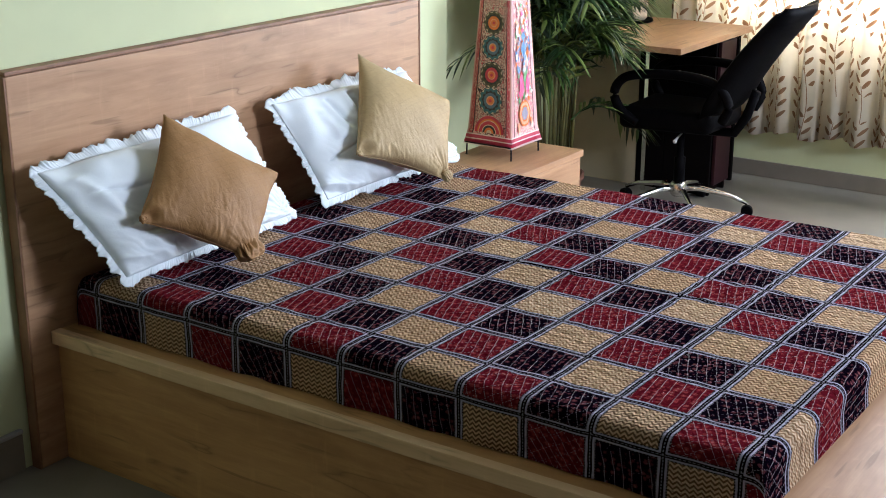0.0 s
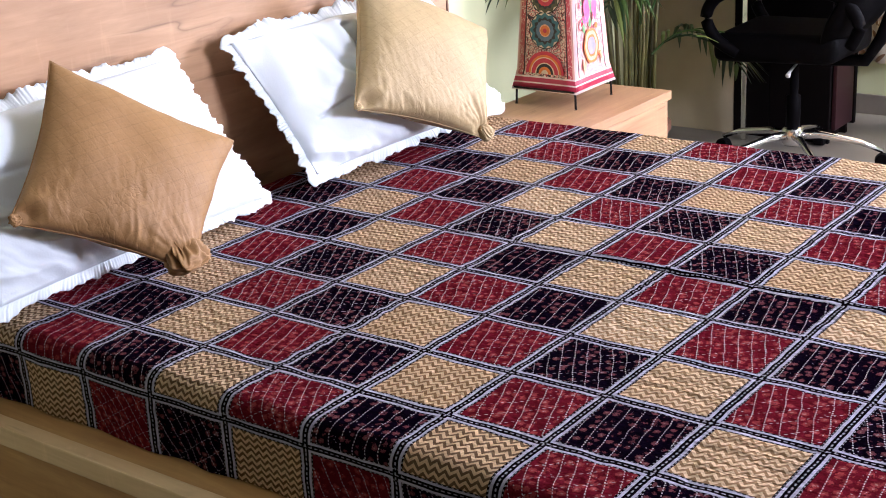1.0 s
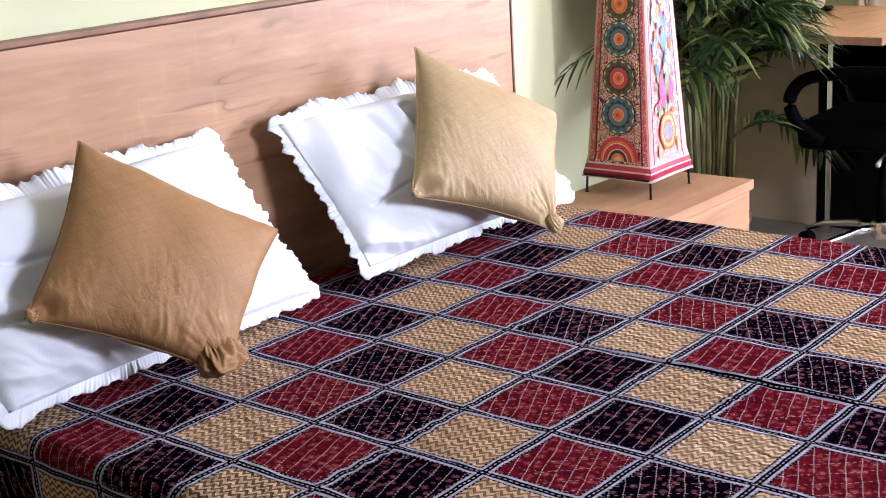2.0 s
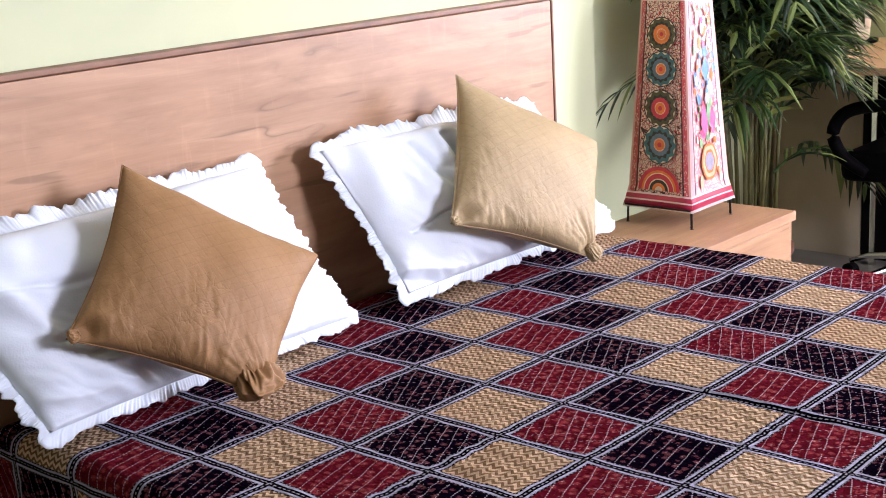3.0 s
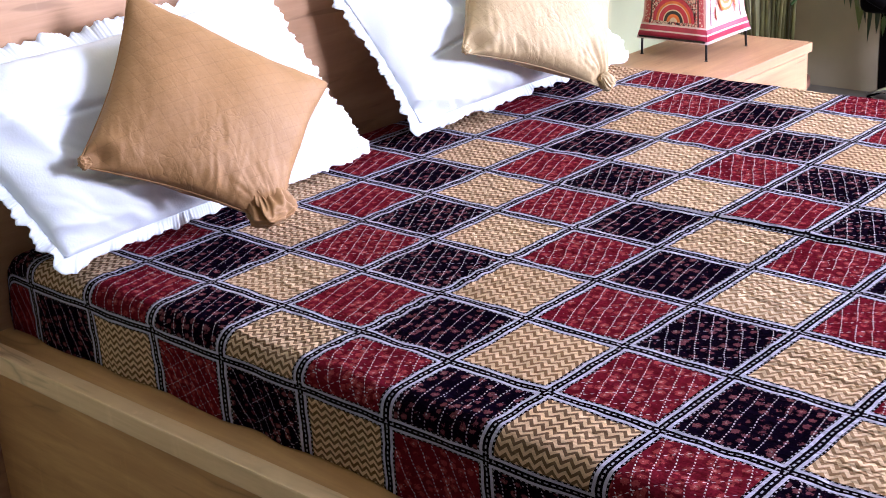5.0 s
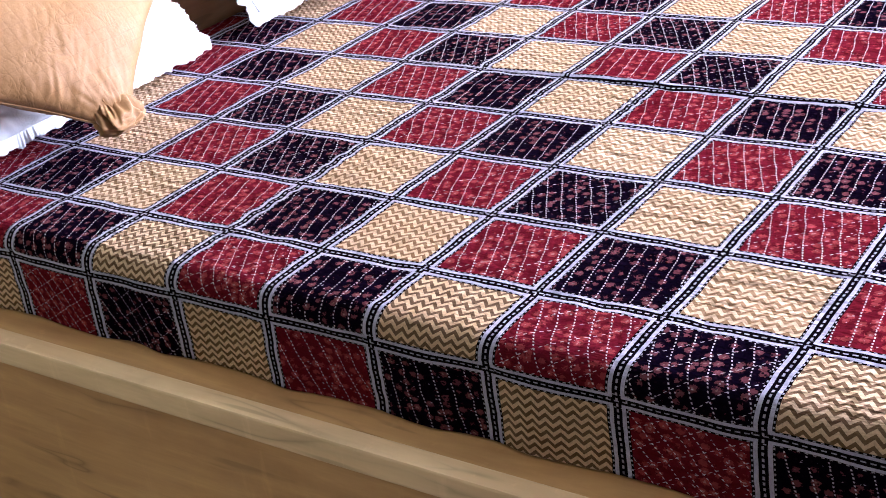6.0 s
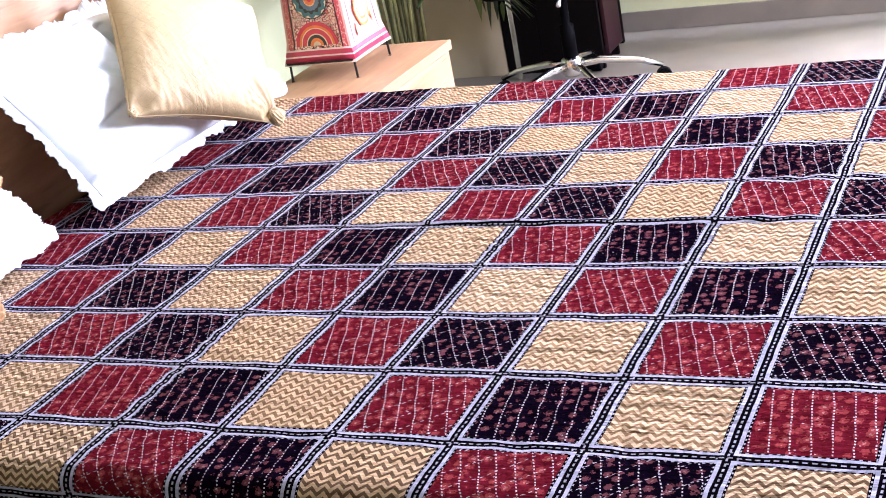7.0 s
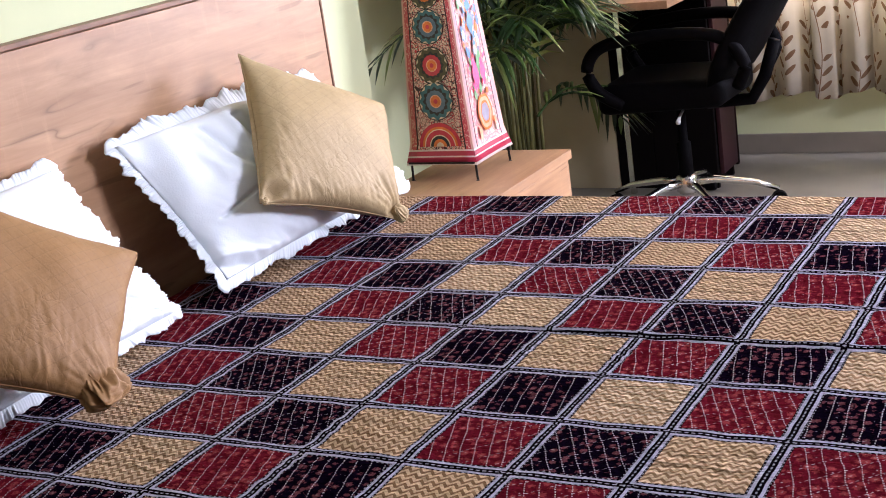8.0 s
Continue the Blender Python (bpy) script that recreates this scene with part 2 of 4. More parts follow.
    cross = seam_line(m("MULTIPLY_ADD", rnd, -0.6, -0.75), 0.050)
    crossed = m("MULTIPLY", stitches(cross, 0.017, 0.0066), m("GREATER_THAN", m("ADD", rnd, m("MULTIPLY", v, 0.45)), 0.95))
    kantha = m("MAXIMUM", stitches(line, 0.042, 0.0066), crossed)
    knots = m("MULTIPLY", m("LESS_THAN", g.voronoi(g.stretch(cloth.outputs[0], (1.3, 0.9, 1.0)), 88.0), 0.115), m("GREATER_THAN", g.noise(uv, 60, 2), 0.47))
    kantha = m("MAXIMUM", kantha, m("MULTIPLY", knots, 0.8))
    dark_patch = g.mix(m("MULTIPLY", kantha, 0.92), g.mix(m("GREATER_THAN", kind, 1.5), red, black), (0.80, 0.72, 0.74))
    fill = g.mix(m("LESS_THAN", kind, 0.5), dark_patch, tan)

    base = g.mix(white, (0.0020, 0.0012, 0.0026), (0.58, 0.55, 0.68))
    base = g.mix(m("MULTIPLY", m("MAXIMUM", stitch, edge), m("SUBTRACT", 1.0, white)), base, (0.50, 0.47, 0.52))
    col = g.mix(patch, base, fill)
    worn = g.noise(uv, 9.0, 5)
    col = g.mix(m("MULTIPLY", worn, 0.10), col, (0.006, 0.003, 0.005))
    # thread-thin print gaps and rubbed ink
    rubbed = g.ramp(g.noise(g.stretch(uv, (1.0, 1.6, 1.0)), 190, 4, 0.65), [(0.46, (0, 0, 0)), (0.72, (1, 1, 1))])
    col = g.mix(m("MULTIPLY", rubbed, 0.26), col, (0.010, 0.004, 0.007))
    weave = m("ADD", g.noise(uv, 700, 2), m("MULTIPLY", g.noise(g.stretch(uv, (1.0, 0.45, 1)), 55, 4), 4.6))
    weave = m("ADD", weave, m("MULTIPLY", g.noise(g.stretch(uv, (1.0, 0.30, 1)), 130, 3, 0.6, 0.5), 2.2))
    # hard wrinkles across some of the tan patches
    some = m("MULTIPLY", m("LESS_THAN", kind, 0.5), m("MULTIPLY", m("GREATER_THAN", rnd, 0.30), m("GREATER_THAN", fu, 0.25)))
    weave = m("ADD", weave, m("MULTIPLY", m("MULTIPLY", g.noise(g.stretch(uv, (1.0, 0.30, 1)), 44, 2, 0.5, 0.8), 12.0), some))
    pull = m("MULTIPLY", m("ABSOLUTE", m("SUBTRACT", line, 0.5)), m("MULTIPLY_ADD", g.noise(uv, 24, 2), -4.2, 0.5))
    g.bump(m("SUBTRACT", m("ADD", weave, pull), m("MULTIPLY", kantha, 0.8)), 0.9, 0.0085)
    return g.finish(col, 0.95, 0.0, 0.0, 0.0)


M_SPREAD = bedspread_material()


def curtain_material():
    """Cream voile with a printed trailing leaf; it lets daylight through."""
    g = Graph("leaf_print_curtain")
    co = g.coords("UV")
    m = g.m
    sep = g.n.new("ShaderNodeSeparateXYZ")
    g.put(sep.inputs[0], co)
    v = sep.outputs[1]
    u = m("ADD", sep.outputs[0], m("MULTIPLY", m("SINE", m("MULTIPLY", v, 11.0)), 0.016))
    column = m("DIVIDE", u, 0.125)
    off = m("MULTIPLY", m("SUBTRACT", m("FRACT", column), 0.5), 0.125)
    shift = m("MULTIPLY", m("FRACT", m("MULTIPLY", m("FLOOR", column), 0.618)), 0.058)
    side = m("MULTIPLY", m("GREATER_THAN", off, 0.0), 0.029)
    out = m("ABSOLUTE", off)
    up = m("MULTIPLY", m("FRACT", m("DIVIDE", m("ADD", m("ADD", v, shift), side), 0.058)), 0.058)
    along = m("SUBTRACT", m("ADD", m("MULTIPLY", out, 0.74), m("MULTIPLY", up, 0.67)), 0.033)
    across = m("SUBTRACT", m("MULTIPLY", up, 0.74), m("MULTIPLY", out, 0.67))
    body = m("ADD", m("POWER", m("ABSOLUTE", m("DIVIDE", along, 0.027)), 2.0), m("POWER", m("ABSOLUTE", m("DIVIDE", across, 0.0095)), 2.0))
    leaf = m("MULTIPLY", m("LESS_THAN", body, 1.0), m("GREATER_THAN", g.noise(co, 5.5, 2), 0.46))
    stem = m("MULTIPLY", m("LESS_THAN", out, 0.0018), m("GREATER_THAN", g.noise(co, 4.0, 1), 0.45))
    ink = m("MAXIMUM", leaf, stem)
    tone = g.noise(co, 14, 2)
    col = g.mix(ink, g.mix(tone, (0.60, 0.53, 0.41), (0.72, 0.66, 0.53)), g.mix(tone, (0.17, 0.10, 0.042), (0.40, 0.24, 0.14)))
    g.finish(col, 0.85, spec=0.2)
    thin = g.n.new("ShaderNodeBsdfTranslucent")
    g.put(thin.inputs[0], col)
    both = g.n.new("ShaderNodeMixShader")
    both.inputs[0].default_value = 0.55
    g.put(both.inputs[1], g.bsdf.outputs[0])
    g.put(both.inputs[2], thin.outputs[0])
    g.put(g.n["Material Output"].inputs[0], both.outputs[0])
    return g.mat


M_CURTAIN = curtain_material()


def shade_material(name, pale, ink_a, ink_b, dense, rim):
    """Painted leather lamp shade: bordered scroll work; UV runs 0..1 across, 0..1 up."""
    g = Graph(name)
    m = g.m
    sep = g.n.new("ShaderNodeSeparateXYZ")
    uv = g.coords("UV")
    g.put(sep.inputs[0], uv)
    x, y = sep.outputs[0], sep.outputs[1]
    ex = m("MINIMUM", x, m("SUBTRACT", 1.0, x))
    scroll = g.voronoi(g.stretch(uv, (1.0, 3.2, 1)), dense, "DISTANCE_TO_EDGE")
    rings = m("FRACT", m("MULTIPLY", g.voronoi(g.stretch(uv, (1.0, 3.2, 1)), dense * 0.55), 3.4))
    col = g.mix(m("LESS_THAN", rings, 0.28), pale, ink_a)
    col = g.mix(m("LESS_THAN", scroll, 0.055), col, ink_b)
    margin = m("MULTIPLY", m("GREATER_THAN", ex, 0.035), m("LESS_THAN", ex, 0.12))
    bead = m("LESS_THAN", g.voronoi(g.stretch(uv, (1.0, 3.2, 1)), dense * 2.2), 0.33)
    col = g.mix(margin, col, g.mix(bead, rim, pale))
    col = g.mix(m("LESS_THAN", ex, 0.035), col, tuple(0.6 * a + 0.4 * b for a, b in zip(pale, rim)))
    col = g.mix(m("LESS_THAN", m("ABSOLUTE", m("SUBTRACT", ex, 0.125)), 0.012), col, (0.05, 0.012, 0.015))

    def band(a, b, paint):
        return g.mix(m("MULTIPLY", m("GREATER_THAN", y, a), m("LESS_THAN", y, b)), col, paint)

    for a, b, paint in ((0.0, 0.012, (0.70, 0.62, 0.58)), (0.012, 0.034, (0.42, 0.02, 0.06)), (0.034, 0.041, (0.75, 0.6, 0.55)),
                        (0.041, 0.062, (0.45, 0.03, 0.06)), (0.062, 0.070, (0.75, 0.6, 0.55)), (0.935, 0.95, (0.75, 0.6, 0.55)),
                        (0.95, 0.98, (0.5, 0.04, 0.09)), (0.98, 1.0, (0.72, 0.62, 0.58))):
        col = band(a, b, paint)
    g.bump(g.noise(uv, 60, 3), 0.2, 0.002)
    return g.finish(col, 0.4)


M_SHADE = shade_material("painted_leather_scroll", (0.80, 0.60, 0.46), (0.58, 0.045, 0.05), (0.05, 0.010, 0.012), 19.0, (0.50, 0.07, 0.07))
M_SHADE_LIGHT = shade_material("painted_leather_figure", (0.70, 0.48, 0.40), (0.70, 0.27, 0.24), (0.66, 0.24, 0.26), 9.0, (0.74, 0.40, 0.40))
PAINT = {n: simple("paint_" + n, c, 0.4, vary=0.15, scale=60) for n, c in dict(
    red=(0.55, 0.03, 0.05), orange=(0.70, 0.18, 0.02), black=(0.02, 0.016, 0.014), teal=(0.04, 0.13, 0.15), cream=(0.72, 0.56, 0.38),
    blue=(0.10, 0.24, 0.48), pink=(0.75, 0.10, 0.25), green=(0.16, 0.34, 0.14), peach=(0.76, 0.38, 0.22), white=(0.78, 0.74, 0.70), grey=(0.30, 0.28, 0.35), olive=(0.07, 0.06, 0.02), steel=(0.10, 0.15, 0.20)).items()}


# ---------------------------------------------------------------- mesh helpers
def mesh_from(name, bm, material, smooth=False):
    me = bpy.data.meshes.new(name)
    bm.normal_update()
    bm.to_mesh(me)
    bm.free()
    if smooth:
        for p in me.polygons:
            p.use_smooth = True
    if material:
        me.materials.append(material)
    return me


def part(name, bm, material, parent, label="", smooth=False):
    ob = new(name, mesh_from(name, bm, material, smooth))
    ob.parent = parent
    if label:
        tagged(ob, label)
    return ob


def thing(name, at, label, category, group="", kind=""):
    ob = new(name)
    ob.location = at
    ob.empty_display_size = 0.05
    return tagged(ob, label, category, group, kind)


def solid(name, bm, material, label, category, kind="structure", smooth=False):
    return tagged(new(name, mesh_from(name, bm, material, smooth)), label, category, kind=kind)


def box(x0, x1, y0, y1, z0, z1, bevel=0.0, seg=2, bm=None):
    out = bmesh.new()
    bmesh.ops.create_cube(out, size=1, matrix=Matrix.LocRotScale(((x0 + x1) / 2, (y0 + y1) / 2, (z0 + z1) / 2), None, (x1 - x0, y1 - y0, z1 - z0)))
    if bevel:
        bmesh.ops.bevel(out, geom=out.edges[:], offset=bevel, segments=seg, profile=0.6, affect="EDGES")
    if bm is None:
        return out
    me = bpy.data.meshes.new("tmp")
    out.to_mesh(me)
    out.free()
    bm.from_mesh(me)
    bpy.data.meshes.remove(me)
    return bm


def tube(points, radii, sides=8, bm=None):
    """A tapered tube through points."""
    bm = bm or bmesh.new()
    rings = []
    for k, p in enumerate(points):
        p = Vector(p)
        a, b = Vector(points[max(k - 1, 0)]), Vector(points[min(k + 1, len(points) - 1)])
        d = (b - a).normalized()
        q = d.to_track_quat("Z", "Y")
        r = radii[k] if isinstance(radii, (list, tuple)) else radii
        rings.append([bm.verts.new(p + q @ Vector((math.cos(2 * math.pi * s / sides) * r, math.sin(2 * math.pi * s / sides) * r, 0))) for s in range(sides)])
    for a, b in zip(rings, rings[1:]):
        for s in range(sides):
            bm.faces.new((a[s], a[(s + 1) % sides], b[(s + 1) % sides], b[s]))
    bm.faces.new(rings[0][::-1])
    bm.faces.new(rings[-1])
    return bm


def eased(points, steps=5):
    """A smooth line through the points."""
    pts = [Vector(p) for p in points]
    out = []
    for k in range(len(pts) - 1):
        a, b, c, d = pts[max(k - 1, 0)], pts[k], pts[k + 1], pts[min(k + 2, len(pts) - 1)]
        for q in range(steps):
            t = q / steps
            out.append(0.5 * (2 * b + (c - a) * t + (2 * a - 5 * b + 4 * c - d) * t * t + (3 * b - a - 3 * c + d) * t ** 3))
    return out + [pts[-1]]


def lathe(profile, sides=28):
    bm = bmesh.new()
    rings = [[bm.verts.new((r * math.cos(2 * math.pi * s / sides), r * math.sin(2 * math.pi * s / sides), z)) for s in range(sides)] for r, z in profile]
    for a, b in zip(rings, rings[1:]):
        for s in range(sides):
            bm.faces.new((a[s], a[(s + 1) % sides], b[(s + 1) % sides], b[s]))
    bm.faces.new(rings[0][::-1])
    bm.faces.new(rings[-1])
    return bm


# ---------------------------------------------------------------- the room
WALL_Y, RECESS_Y, RECESS_X, WIN_X = 0.155, 0.52, 2.02, 4.20
BACK_X, FOOT_Y, CEIL_Z = -3.4, -4.8, 2.75
SILL, HEAD = 0.72, 2.2

solid("floor", box(BACK_X - 0.2, WIN_X + 0.2, FOOT_Y - 0.2, RECESS_Y + 0.2, -0.12, 0.0), M_FLOOR, "grey beige polished tile floor", "floor")
solid("ceiling", box(BACK_X - 0.2, WIN_X + 0.2, FOOT_Y - 0.2, RECESS_Y + 0.2, CEIL_Z, CEIL_Z + 0.12), M_CEIL, "unseen ceiling, greyed to cut bounce", "ceiling")
bm = box(BACK_X - 0.2, RECESS_X, WALL_Y, RECESS_Y + 0.2, 0, CEIL_Z)
solid("wall_head", bm, M_WALL, "pale green painted wall behind the headboard", "wall")
solid("wall_recess", box(RECESS_X, WIN_X + 0.2, RECESS_Y, RECESS_Y + 0.2, 0, CEIL_Z), M_WALL, "pale green painted wall of the desk recess", "wall")
bm = box(WIN_X, WIN_X + 0.2, FOOT_Y, RECESS_Y, 0, SILL)
box(WIN_X, WIN_X + 0.2, FOOT_Y, RECESS_Y, HEAD, CEIL_Z, bm=bm)
box(WIN_X, WIN_X + 0.2, 0.02, RECESS_Y, SILL, HEAD, bm=bm)
box(WIN_X, WIN_X + 0.2, FOOT_Y, -2.7, SILL, HEAD, bm=bm)
solid("wall_window", bm, M_WALL, "pale green painted wall below the curtained window", "wall")
bm = box(BACK_X - 0.2, 1.25, FOOT_Y - 0.2, FOOT_Y, 0, CEIL_Z)
box(2.55, WIN_X + 0.2, FOOT_Y - 0.2, FOOT_Y, 0, CEIL_Z, bm=bm)
box(1.25, 2.55, FOOT_Y - 0.2, FOOT_Y, 2.35, CEIL_Z, bm=bm)
box(1.25, 2.55, FOOT_Y - 0.2, FOOT_Y, 0, 1.62, bm=bm)
solid("wall_foot", bm, M_PLAIN, "unseen foot-end wall, dark to cut bounce, with a high window opening", "wall")
solid("wall_near", box(BACK_X - 0.2, BACK_X, FOOT_Y, WALL_Y, 0, CEIL_Z), M_BROWN, "unseen near wall, dark brown to cut bounce", "wall")
bm = box(BACK_X, -0.14, WALL_Y - 0.012, WALL_Y, 0, 0.115, 0.003)
solid("baseboard_head", bm, M_SKIRT, "grey tile skirting with a pale top edge", "skirting")
solid("baseboard_trim", box(BACK_X, -0.14, WALL_Y - 0.016, WALL_Y, 0.117, 0.130, 0.003), M_CEIL, "pale bead along the skirting", "skirting")
solid("baseboard_window", box(WIN_X - 0.014, WIN_X, FOOT_Y, RECESS_Y, 0, 0.082, 0.003), M_SKIRT, "taupe tile skirting under the window wall", "skirting")
solid("baseboard_recess", box(RECESS_X, WIN_X - 0.014, RECESS_Y - 0.014, RECESS_Y, 0, 0.082, 0.003), M_SKIRT, "taupe tile skirting in the recess", "skirting")


# ---------------------------------------------------------------- the bed
def bed():
    b = thing("bed", (0.85, -0.95, 0), "oak laminate box bed with tall plain headboard and ledge", "bed")
    off = Matrix.Translation((-0.85, 0.95, 0))

    def add(name, bm, mat, label=""):
        bm.transform(off)
        return part(name, bm, mat, b, label)

    add("headboard", box(-0.105, 1.772, 0.112, 0.146, 0.0, 1.140, 0.003), M_WOOD, "wood grain headboard panel")
    add("headboard_top_edge", box(-0.109, 1.776, 0.108, 0.150, 1.142, 1.154, 0.003), M_EDGE, "dark edge band")
    add("headboard_side_edge", box(1.774, 1.781, 0.110, 0.148, 0.0, 1.140, 0.002), M_EDGE, "dark edge band")
    add("headboard_near_edge", box(-0.114, -0.107, 0.110, 0.148, 0.0, 1.140, 0.002), M_EDGE, "dark edge band")
    add("side_panel", box(-0.014, 0.008, -2.10, 0.110, 0.0, 0.362, 0.002), M_WOOD_SIDE)
    add("side_ledge", box(0.000, 0.20, -2.20, 0.110, 0.364, 0.400, 0.002), M_WOOD_SIDE, "ledge board")
    add("ledge_lipping", box(-0.036, -0.002, -2.20, 0.110, 0.364, 0.404, 0.004), M_LIP, "pale solid wood lipping")
    add("side_panel", box(1.79, 1.812, -2.10, 0.110, 0.0, 0.362, 0.002), M_WOOD_SIDE)
    add("side_ledge", box(1.60, 1.85, -2.20, 0.110, 0.364, 0.400, 0.004), M_WOOD_SIDE)
    add("foot_panel", box(0.012, 1.788, -2.12, -2.098, 0.0, 0.362, 0.002), M_WOOD)
    add("foot_ledge", box(0.202, 1.598, -2.20, -1.75, 0.364, 0.400, 0.004), M_WOOD)
    add("base_board", box(0.202, 1.598, -1.748, 0.110, 0.364, 0.396), M_WOOD)


bed()

X0, X1, Y0, Y1, TOP, LOW, RAD = 0.046, 1.746, 0.085, -1.979, 0.550, 0.403, 0.030

solid("mattress", box(X0 + 0.012, X1 - 0.012, Y1 + 0.012, Y0 - 0.012, 0.401, TOP - 0.012, 0.03, 3), M_MATTRESS, "thick mattress wholly covered by the bedspread", "mattress", kind="thing")


def roll(s):
    """A cloth turned over a rounded edge: s metres past the flat give (further out, lower)."""
    arc = RAD * math.pi / 2
    if s <= 0:
        return s, 0.0
    if s < arc:
        a = s / RAD
        return RAD * math.sin(a), RAD * (1 - math.cos(a))
    return RAD, RAD + s - arc


FLAT_X0, FLAT_X1, FLAT_V0, FLAT_V1 = X0 + RAD, X1 - RAD, -(Y0 - RAD), -(Y1 + RAD)


def cloth_at(u, v):
    """Where the cloth point (u, v), in metres of cloth, lies over the mattress."""
    outx, dx = roll(max((FLAT_X0 - u) * 0.76, u - FLAT_X1))
    outy, dy = roll(max(FLAT_V0 - v, v - FLAT_V1))
    x = FLAT_X0 - outx if u < FLAT_X0 else FLAT_X1 + outx if u > FLAT_X1 else u
    y = -(FLAT_V0 - outy) if v < FLAT_V0 else -(FLAT_V1 + outy) if v > FLAT_V1 else -v
    z = max(TOP - dx - dy, LOW)
    p = Vector((u * 7, v * 7, 0.3))
    lump = noise.noise(p) * 0.0018 + noise.noise(p * 3.1) * 0.0014 + noise.noise(Vector((u * 40, v * 15, 2))) * 0.0010
    lump += 0.0008 * noise.noise(Vector((u * 66 + v * 18, v * 30, 6)))
    # crumpled creases between the lines of stitching
    creased = max(0.0, min(1.0, 0.45 + 1.1 * noise.noise(Vector((u * 3.5, v * 3.5, 4)))))
    lump += creased * 0.0034 * (0.22 - abs(noise.noise(Vector((u * 21 + v * 8, v * 13 - u * 9, 9)))))
    if dx + dy < RAD:
        # the long pleat pulled across the spread
        line = 0.882 + 0.012 * math.sin(v * 3.1 + 0.4) + 0.006 * noise.noise(Vector((v * 9, 0, 5)))
        fade = max(0.0, 1 - abs(v - 1.05) / 0.70) ** 0.6
        d = u - line
        lump += fade * (0.0042 * math.exp(-((d - 0.008) / 0.009) ** 2) - 0.0030 * math.exp(-((d + 0.006) / 0.005) ** 2))
        # puckers round the middle and towards the foot
        near = math.exp(-((u - 0.79) / 0.055) ** 2 - ((v - 0.98) / 0.16) ** 2)
        lump += near * 0.0013 * math.sin((u * 1.0 + v * 0.12) * 210)
        far = math.exp(-((u - 1.05) / 0.28) ** 2 - ((v - 1.5) / 0.28) ** 2)
        lump += far * 0.0018 * math.sin((u * 0.8 - v * 0.7) * 130 + 3 * noise.noise(p * 2))
        head = math.exp(-((u - 0.35) / 0.30) ** 2 - ((v - 0.75) / 0.10) ** 2)
        lump += head * 0.0016 * math.sin((u * 0.95 + v * 0.3) * 150 + 2 * noise.noise(p * 2))
        z += lump
    else:
        side = 0.004 * math.sin(v * 30 + 3 * noise.noise(Vector((v * 5, 1, 1)))) * min(1, (dx + dy) / 0.1)
        x -= side + lump if u < FLAT_X0 else -side
        y -= side * 0.6 if v > FLAT_V1 else 0
    return x, y, z


def bedspread():
    ob = thing("bedspread", (0.9, -0.95, LOW), "red, tan and black patchwork kantha bedspread over the mattress", "bedspread")
    names = ("tan chevron print patch", "dark red print patch", "black print patch")
    shift = Vector((0.9, -0.95, LOW))
    for i in range(-1, 11):
        u0, u1 = max(i * CELL, -0.150), min((i + 1) * CELL, 1.878)
        n = 36 if i in (4, 5) else 30
        for j in range(-1, 12):
            v0, v1 = max(j * CELL, -0.175), min((j + 1) * CELL, 2.085)
            bm = bmesh.new()
            uvl = bm.loops.layers.uv.new("cloth")
            m = 26
            uvs = [[(u0 + (u1 - u0) * a / n, v0 + (v1 - v0) * b / m) for b in range(m + 1)] for a in range(n + 1)]
            grid = [[bm.verts.new(Vector(cloth_at(*q)) - shift) for q in row] for row in uvs]
            for a in range(n):
                for b in range(m):
                    f = bm.faces.new((grid[a][b], grid[a + 1][b], grid[a + 1][b + 1], grid[a][b + 1]))
                    f.normal_flip()
                    look_up = {grid[a][b]: uvs[a][b], grid[a + 1][b]: uvs[a + 1][b], grid[a + 1][b + 1]: uvs[a + 1][b + 1], grid[a][b + 1]: uvs[a][b + 1]}
                    for lp in f.loops:
                        lp[uvl].uv = look_up[lp.vert]
            part("patch", bm, M_SPREAD, ob, names[(i + j) % 3], True)


bedspread()


